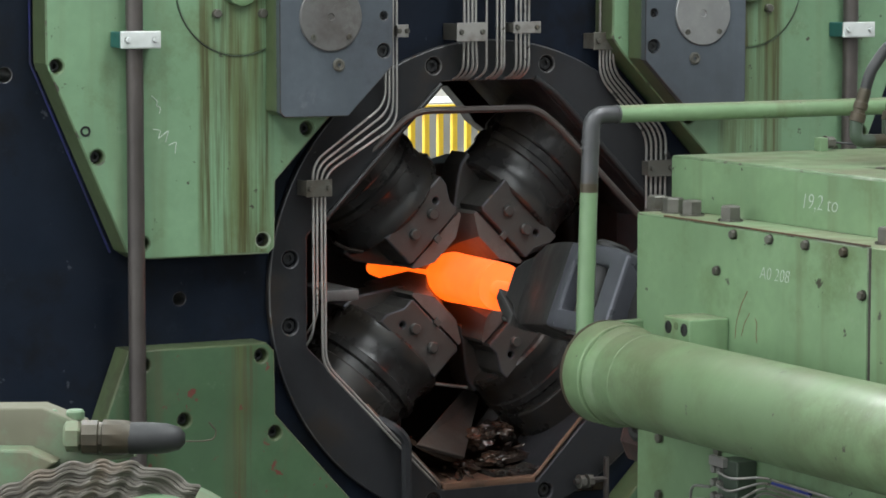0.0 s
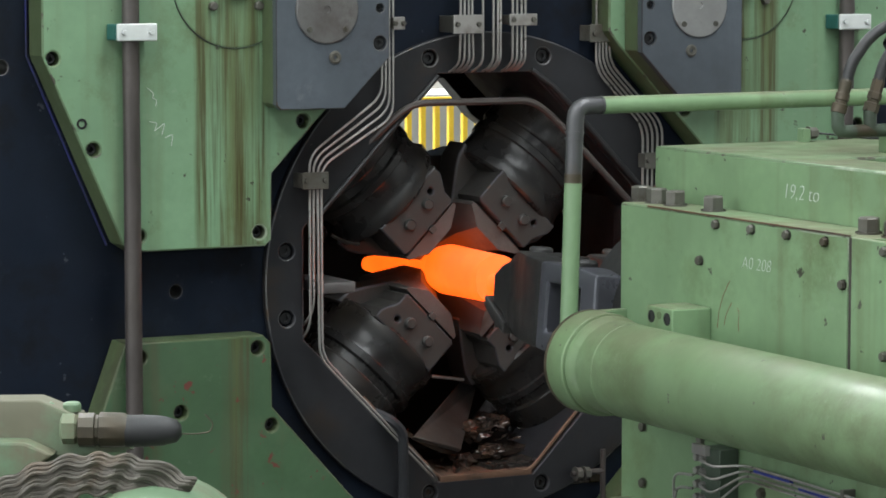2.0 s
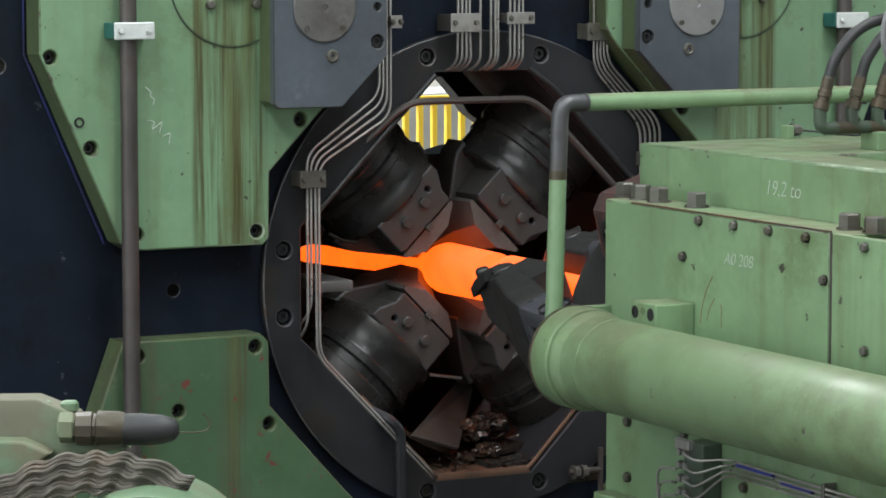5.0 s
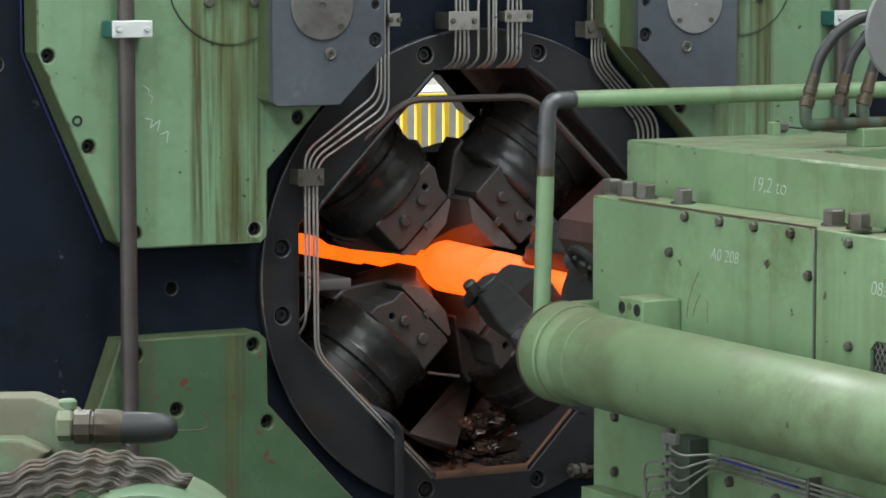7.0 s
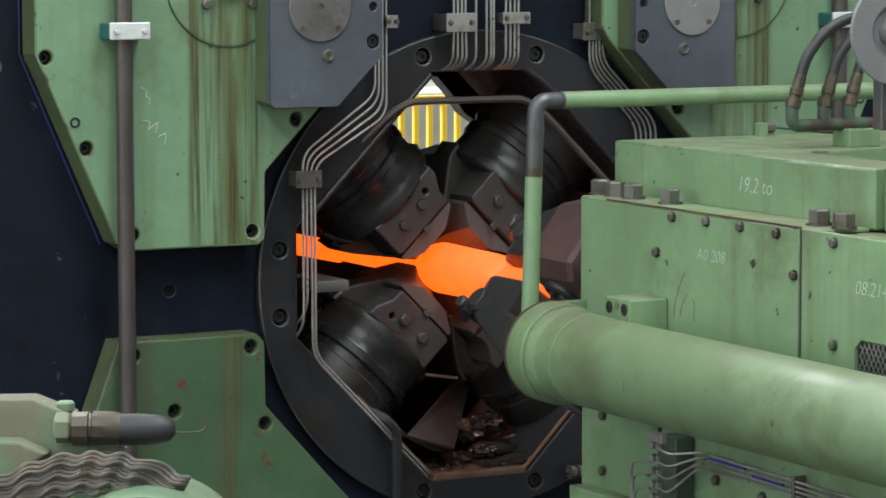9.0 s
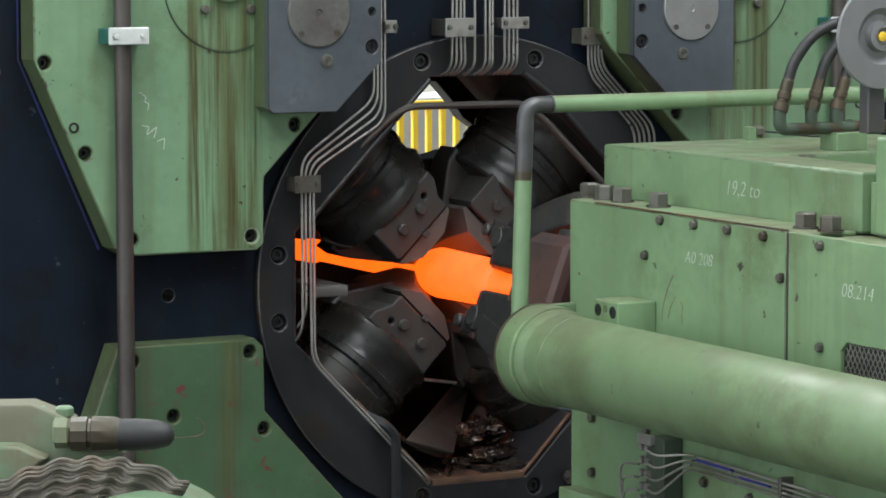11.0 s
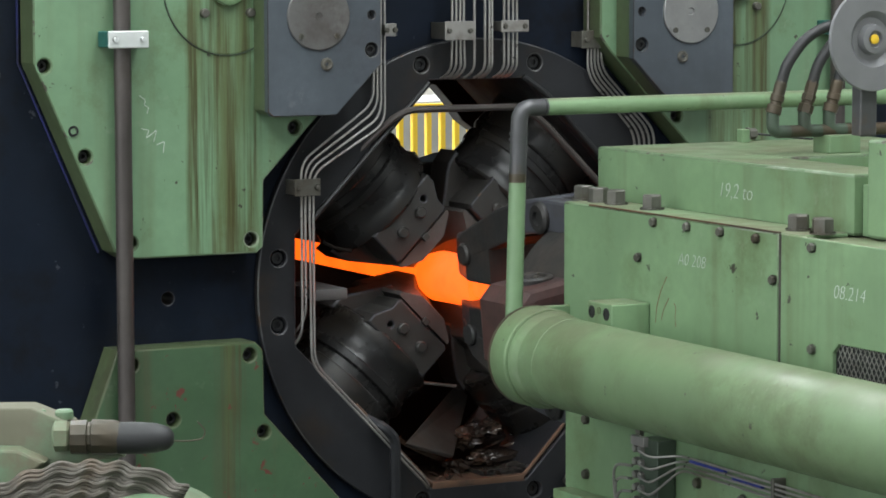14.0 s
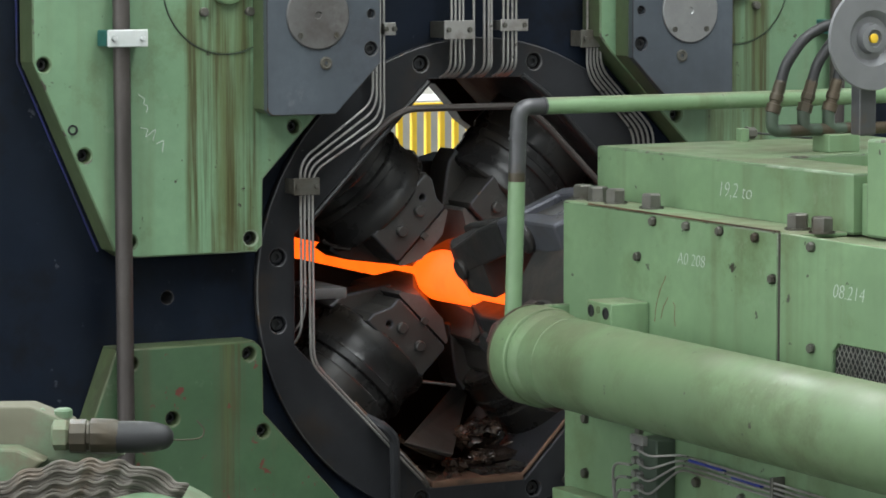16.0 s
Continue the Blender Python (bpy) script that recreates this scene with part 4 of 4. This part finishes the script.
drain = tube_bundle("drain_pipe", "short dark elbow pipe below the opening", [[(-0.40, 0.02, -0.425), (-0.355, -0.035, -0.452), (-0.322, -0.035, -0.49), (-0.315, -0.035, FLOOR + 0.01)]], 0.0175, 0.04, RING_DARK)
drip = tube_bundle("drip_pipe", "thin rusty pipe below the ring", [[(0.42, -0.03, -0.60), (0.42, -0.03, FLOOR + 0.01)], [(0.30, -0.03, -0.675), (0.42, -0.03, -0.672)]], 0.0095, 0, PIPE_BROWN)
for x in (0.315, 0.345):
    part("union_nut", hex_head(0.020, 0.024, at(x, -0.03, -0.675, Matrix.Rotation(radians(90), 4, "Y"))), BOLT_STEEL, drip)


def build_rim_details():
    # oily rubber seal strips along the upper edges of the opening, and the catch tray below
    part("seal_strip", tube([(-0.60, -0.004, 0.215), (-0.18, -0.004, 0.642)], 0.009, 0, 8), RUBBER, machine)
    part("seal_strip", tube([(0.16, -0.004, 0.655), (0.24, -0.012, 0.60), (0.66, -0.006, 0.17)], 0.010, 0.03, 8), RUBBER, machine)
    part("catch_lip", box((-0.17, 0.0, -0.672), (0.17, 0.30, -0.648), 0.004), RUST, machine, "rusty lip of the scale tray")
    # curved chute plates under the hammers
    part("chute_plate", slab_plate([(-0.25, 0.05, -0.53), (0.14, 0.45, -0.42), (0.2, 0.47, -0.46), (-0.06, 0.08, -0.59)], 0.014), HOLDER_STEEL, machine, "brown-grey tilted chute plate")
    part("chute_plate", arc_sheet(0.10, -0.10, 0.52, 225, 318, 0.16, 0.60), WET_SCALE, machine, "wet oily curved chute plate")
    part("chute_plate", arc_sheet(0.10, -0.14, 0.50, 262, 330, 0.03, 0.15, 0.02), HAMMER_STEEL, machine, "worn dark scale deflector")
    part("tray_rim", tube([(-0.44, 0.012, -0.375), (-0.17, 0.012, -0.655), (0.17, 0.012, -0.655), (0.50, 0.012, -0.31)], 0.007, 0.02, 8), RUST, machine, "rusty rim of the scale tray")
    part("tray_floor", box((-0.30, 0.02, -0.72), (0.45, 0.66, -0.676), 0.004), WET_SCALE, machine, "black oily tray floor")
    part("chute_plate", arc_sheet(0.02, 0.02, 0.70, 280, 318, 0.035, 0.62), RUST, machine, "rusty curved trough plate")
    rnd = random.Random(4)
    bm = bmesh.new()
    for i in range(60):
        x, y = rnd.uniform(-0.15, 0.30), rnd.uniform(0.02, 0.36)
        z = -0.640 + 0.35 * max(0, y - 0.10) + 0.25 * max(0, x - 0.12)
        r = rnd.uniform(0.003, 0.011)
        m = pose(x, y, z, rnd.uniform(-40, 40), rnd.uniform(-40, 40), rnd.uniform(0, 360)) @ Matrix.Diagonal((r * rnd.uniform(0.8, 3.0), r, r * 0.4, 1))
        bmesh.ops.create_icosphere(bm, subdivisions=1, radius=1, matrix=m)
    tagged(part("scale_flakes", bm, WET_SCALE, None, "", 0), "loose oily forging scale in the tray", "debris", kind="stuff")
    # lumps of oily scale that catch the light
    for k, (x, y, z, r) in enumerate(((0.06, 0.22, -0.55, 0.060), (0.15, 0.25, -0.53, 0.050), (0.10, 0.16, -0.61, 0.045), (-0.02, 0.14, -0.625, 0.040))):
        bm = bmesh.new()
        bmesh.ops.create_icosphere(bm, subdivisions=4, radius=r)
        for v in bm.verts:
            v.co *= 1 + 0.55 * noise.noise(v.co * 38 + Vector((k * 7, 0, 0))) + 0.25 * noise.noise(v.co * 90)
            v.co.z *= 0.55
        bmesh.ops.translate(bm, verts=bm.verts, vec=(x, y, z))
        tagged(part("scale_lump", bm, WET_SCALE, None, "", 60), "shiny lump of oily forging scale in the tray", "debris", "lumps of scale")
    # shiny rods, the first put in for wet highlights, and a guide shoe
    part("shiny_rod", tube([(-0.50, 0.12, 0.140), (-0.455, 0.12, 0.115), (-0.40, 0.12, 0.105)], 0.0065, 0.02, 10), WET_SCALE, machine, "shiny rod put in for wet highlights")
    part("guide_shoe", box((-0.560, 0.05, -0.042), (-0.445, 0.30, -0.006), 0.006), CAP_GREY, machine, "bright worn guide shoe")
    part("shiny_rod", tube([(-0.10, 0.20, -0.352), (0.02, 0.20, -0.372)], 0.006, 0, 10), BRIGHT_STEEL, machine)
    # blue marking line round the green block
    for sign in (-1, 1):
        bl = part("marking_line", tube([(sign * 1.545, 0.026, 2.2), (sign * 1.545, 0.026, 0.730), (sign * 1.297, 0.026, 0.15)], 0.0038, 0, 6), BLUE_EDGE, machine, "blue painted edge line")


def arc_sheet(cx, cz, r, a0, a1, y0, y1, t=0.014, n=18):
    """A sheet bent round an axis that runs along y."""
    bm = bmesh.new()
    rows = []
    for i in range(n + 1):
        a = radians(a0 + (a1 - a0) * i / n)
        rows.append([bm.verts.new((cx + q * math.cos(a), y, cz + q * math.sin(a))) for q, y in ((r, y0), (r, y1), (r + t, y1), (r + t, y0))])
    for p, q in zip(rows, rows[1:]):
        for k in range(4):
            bm.faces.new((p[k], p[(k + 1) % 4], q[(k + 1) % 4], q[k]))
    bm.faces.new(rows[0])
    bm.faces.new(rows[-1])
    return bm


def slab_plate(quad, t):
    bm = bmesh.new()
    a = [bm.verts.new(p) for p in quad]
    f = bm.faces.new(a)
    n = (Vector(quad[1]) - Vector(quad[0])).cross(Vector(quad[3]) - Vector(quad[0])).normalized()
    b = [bm.verts.new(Vector(p) - n * t) for p in quad]
    bm.faces.new(b)
    for i in range(4):
        bm.faces.new((a[i], a[(i + 1) % 4], b[(i + 1) % 4], b[i]))
    bmesh.ops.bevel(bm, geom=bm.edges[:], offset=0.002, segments=1, affect="EDGES")
    return bm


build_rim_details()

# chalk scrawl on the upper block, which cannot be read
for k, pts in enumerate(([(-1.205, 0.63), (-1.185, 0.615), (-1.19, 0.60), (-1.175, 0.595), (-1.18, 0.575)], [(-1.20, 0.53), (-1.175, 0.525), (-1.185, 0.50), (-1.15, 0.525), (-1.16, 0.49)],
                         [(-1.15, 0.48), (-1.125, 0.49), (-1.13, 0.455)])):
    ob = part("chalk_scrawl", tube([(x, -0.0915, z) for x, z in pts], 0.0013, 0.006, 5), CHALK, machine, "white chalk scrawl")

# ---- valve unit in the foreground ----


def build_valve_unit():
    u = thing("valve_unit", "dusty pale green hydraulic unit with a capped hose coupling", "hydraulic unit")
    u.matrix_basis = pose(-2.53, -3.05, 0.118, 0, 0, -27)
    S = 0.00111

    def p(x, y, d=0.0):
        return ((x - 150) * S, d, -(y - 770) * S)

    part("housing", slab_bm2([p(-260, 716), p(78, 713), p(150, 742), p(155, 752), p(230, 786), p(242, 800), p(160, 812), p(120, 900), p(-260, 900)], -0.06, 0.03), DUSTY, u, "dusty pale green housing")
    part("lower_housing", slab_bm2([p(-260, 775), p(60, 778), p(110, 800), p(60, 840), p(-10, 900), p(-260, 900)], -0.12, -0.061), GREEN_PALE, u)
    part("pedestal", box((-0.42, -0.05, FLOOR - 0.118), (-0.02, 0.10, -0.145), 0.01), GREEN_PALE, u)
    side = Matrix.Rotation(radians(90), 4, "Y")
    part("valve_nut", lathe([(0.020, -0.035), (0.030, -0.03), (0.030, -0.006), (0.024, 0.0)], at(0, -0.085, 0.012, side), 6), GREEN_PALE, u, "pale green hexagon nut")
    for x in (-0.07, -0.018):
        part("stud", lathe([(0.018, 0), (0.018, 0.014), (0.014, 0.018), (0, 0.018)], at(x, -0.03, 0.038), 14), GREEN_PALE, u)
    coup = part("coupling", lathe([(0.026, 0.0), (0.033, 0.002), (0.034, 0.032), (0.030, 0.034), (0.030, 0.040), (0.035, 0.042), (0.034, 0.085), (0.031, 0.095), (0.0, 0.095)], at(0, -0.085, 0.010, side), 10), BRASS_BROWN, u, "tarnished brown coupling")
    part("rubber_cap", lathe([(0.031, 0.092), (0.0315, 0.13), (0.029, 0.165), (0.022, 0.190), (0.010, 0.200), (0, 0.201)], at(0, -0.085, 0.008, side), 24), RUBBER, coup, "black rubber cap")
    part("wire", tube([(0.198, -0.085, 0.002), (0.232, -0.085, 0.002), (0.256, -0.085, 0.006), (0.262, -0.085, 0.022), (0.246, -0.085, 0.040)], 0.0016, 0.012, 6), BRASS_BROWN, coup)
    # armoured cable laid over the housing: strands twisted round each other
    ctr = rounded([p(-30, 915, -0.15), p(50, 862, -0.15), p(130, 832, -0.15), p(220, 828, -0.15), p(290, 842, -0.15), p(345, 872, -0.15)], 0.06, 8)
    dense = []
    for a, b in zip(ctr, ctr[1:]):
        k = max(1, int((b - a).length / 0.004))
        dense += [a.lerp(b, i / k) for i in range(k)]
    cable = thing("armoured_cable", "dirty twisted wire cable lying on the hydraulic unit", "cable")
    cable.matrix_basis = u.matrix_basis.copy()
    rnd = random.Random(9)
    for s in range(11):
        pts, run = [], 0.0
        off = (s - 5) * 0.0072
        for i, c in enumerate(dense):
            d = (dense[min(i + 1, len(dense) - 1)] - dense[max(i - 1, 0)]).normalized()
            side_v = d.cross(Vector((0, 1, 0))).normalized()
            w = run / 0.046 * 2 * math.pi
            pts.append(c - side_v * (off + 0.0042 * math.sin(w + 0.35 * s)) + Vector((0, 1, 0)) * (0.006 * math.cos(w + 0.35 * s) - 0.003 * (s % 3)))
            run += 0.004
        part("strand", tube(pts, 0.0046 + 0.0012 * rnd.random(), 0, 7), ROPE, cable)
    part("drum", lathe([(0, 0), (0.17, 0.0), (0.19, 0.006), (0.20, 0.02), (0.20, 0.30), (0, 0.30)], at(*p(285, 1030, 0.02), TO_FRONT), 64), GREEN_PALE, u, "rounded pale green drum housing")


build_valve_unit()

# ---- fence behind the machine ----


def build_fence():
    f = thing("safety_fence", "yellow painted steel safety fence behind the machine", "fence")
    for i in range(24):
        x = 1.2 + 0.079 * i
        part("bar", box((x - 0.014, 4.985, FLOOR + 0.1), (x + 0.014, 5.015, 0.27), 0.003), YELLOW, f)
    for z in (0.27, -0.30, FLOOR + 0.1):
        part("rail", box((1.1, 4.98, z - 0.02), (3.2, 5.02, z + 0.02), 0.003), YELLOW, f)


build_fence()
far = thing("safety_fence", "second yellow safety fence farther back in the hall", "fence")
for i in range(22):
    part("bar", box((3.0 + 0.16 * i, 8.985, FLOOR + 0.1), (3.03 + 0.16 * i, 9.015, 0.02), 0.003), YELLOW, far)
for z in (0.02, -0.16):
    part("rail", box((2.9, 8.98, z - 0.02), (6.6, 9.02, z + 0.02), 0.003), YELLOW, far)
tagged(part("concrete_plinth", box((2.4, 7.6, FLOOR + 0.005), (7.0, 8.2, 0.16), 0.02), PLINTH), "grey concrete plinth behind the fence", "plinth")
# Pale box added as a backdrop for the bright white space behind.
tagged(part("pale_backdrop", box((3.4, 10.5, FLOOR + 0.005), (8.5, 11.3, 1.4), 0.02), WALL_PALE), "pale backdrop box behind the fence", "cabinet")


# ---- what moves ----
FEED = [(0, 0.0), (0.5, 0.001), (1, 0.003), (1.5, 0.031), (2, 0.065), (2.5, 0.078), (3, 0.078), (3.5, 0.087), (4, 0.105), (6.5, 0.173), (7, 0.190),
        (7.5, 0.202), (8, 0.214), (8.5, 0.232), (9, 0.243), (11.5, 0.312), (12, 0.325), (12.5, 0.326), (16, 0.326)]
REACH = [(0, 0.0), (12.2, 0.0), (12.4, 0.08), (12.6, 0.125), (13.2, 0.13), (14.2, 0.14), (14.5, 0.18), (15.0, 0.15), (15.6, 0.13), (16, 0.10)]
STROKE = [(0, 0), (0.5, 8), (1, 4), (1.5, 5), (2, 8), (2.5, 2), (3, 13), (3.5, 0), (4, 15), (4.5, 4), (5, 11), (5.5, 2), (6, 13), (6.5, 2), (7, 12), (7.5, 3), (8, 2),
          (8.5, 8), (9, 1), (9.5, 12), (10, 3), (10.5, 13), (11, 2), (11.5, 15), (12, -1), (12.5, 12), (13, 0), (13.5, 11), (14, 3), (14.5, 6), (15, 8), (15.5, 2), (16, 5)]
DRAWN = [(0, 0.86), (3.6, 0.88), (4, 1.15), (6.5, 1.75), (9, 1.95), (16, 2.65)]
SLIP = [(0, 0), (0.10, 0), (0.20, 0.12), (0.30, 0.20), (0.45, 0.26), (0.60, 0.26), (0.70, 0.06), (0.80, 0), (0.956, 0)]     # how far the hot end shows in each half turn
DROOP = [(0, 2.0), (0.5, 3.2), (3.5, 3.7), (4, 3.4), (6.5, 1.0), (9, 0.8), (16, 0.6)]     # degrees by which the hot end hangs
TURN_RATE = -180 / 0.956
LAG = 6


def between(table, t):
    for (a, u), (b, v) in zip(table, table[1:]):
        if t <= b:
            return u + (v - u) * (t - a) / (b - a)
    return table[-1][1]


def tip_at(t):
    return between(DRAWN, t) + (between(SLIP, t % 0.956) if t < 4.2 else 0.0)


def motions():
    times = [i * 0.1 for i in range(161)]
    walk(manipulator, [(t, pose(0, s, 0)) for t, s in FEED])
    spin = [(t, TURN_RATE * (t - 0.08) + LAG) for t in times]
    tip = -0.43
    walk(chuck, [(t, pose(0, tip + between(FEED, t) + between(REACH, t), AXIS, 0, a, 0)) for t, a in spin])
    walk(thick_end, [(t, pose(0, -0.30 + between(FEED, t) + between(REACH, t), AXIS, 0, a, 0)) for t, a in spin])
    walk(shoulder, [(t, pose(0, 0.33, AXIS, 0, a, 0)) for t, a in spin])
    walk(drawn, [(t, pose(0, 0.40, AXIS - 0.010, -between(DROOP, t)) @ pose(0, tip_at(t) - 0.40, 0, 0, a, 0)) for t, a in spin])
    walk(drawn_root, [(t, pose(0, between(DRAWN, t), AXIS - 0.010, 0, a, 0)) for t, a in spin])
    for angle, ram in HAMMERS:
        rows = []
        for (t, s), (t2, s2) in zip(STROKE, STROKE[1:] + [(16.5, 5)]):
            rows.append((t, s))
            if t < 16:
                rows.append((t + 0.25, 15 - 0.5 * (s + s2)))
        walk(ram, [(t, pose(0, 0.30, 0.000, 0, angle, 0) @ Matrix.Translation((-0.02 * (angle == 45), 0, 0.001 * s - 0.02 * (angle == 45)))) for t, s in rows])


motions()
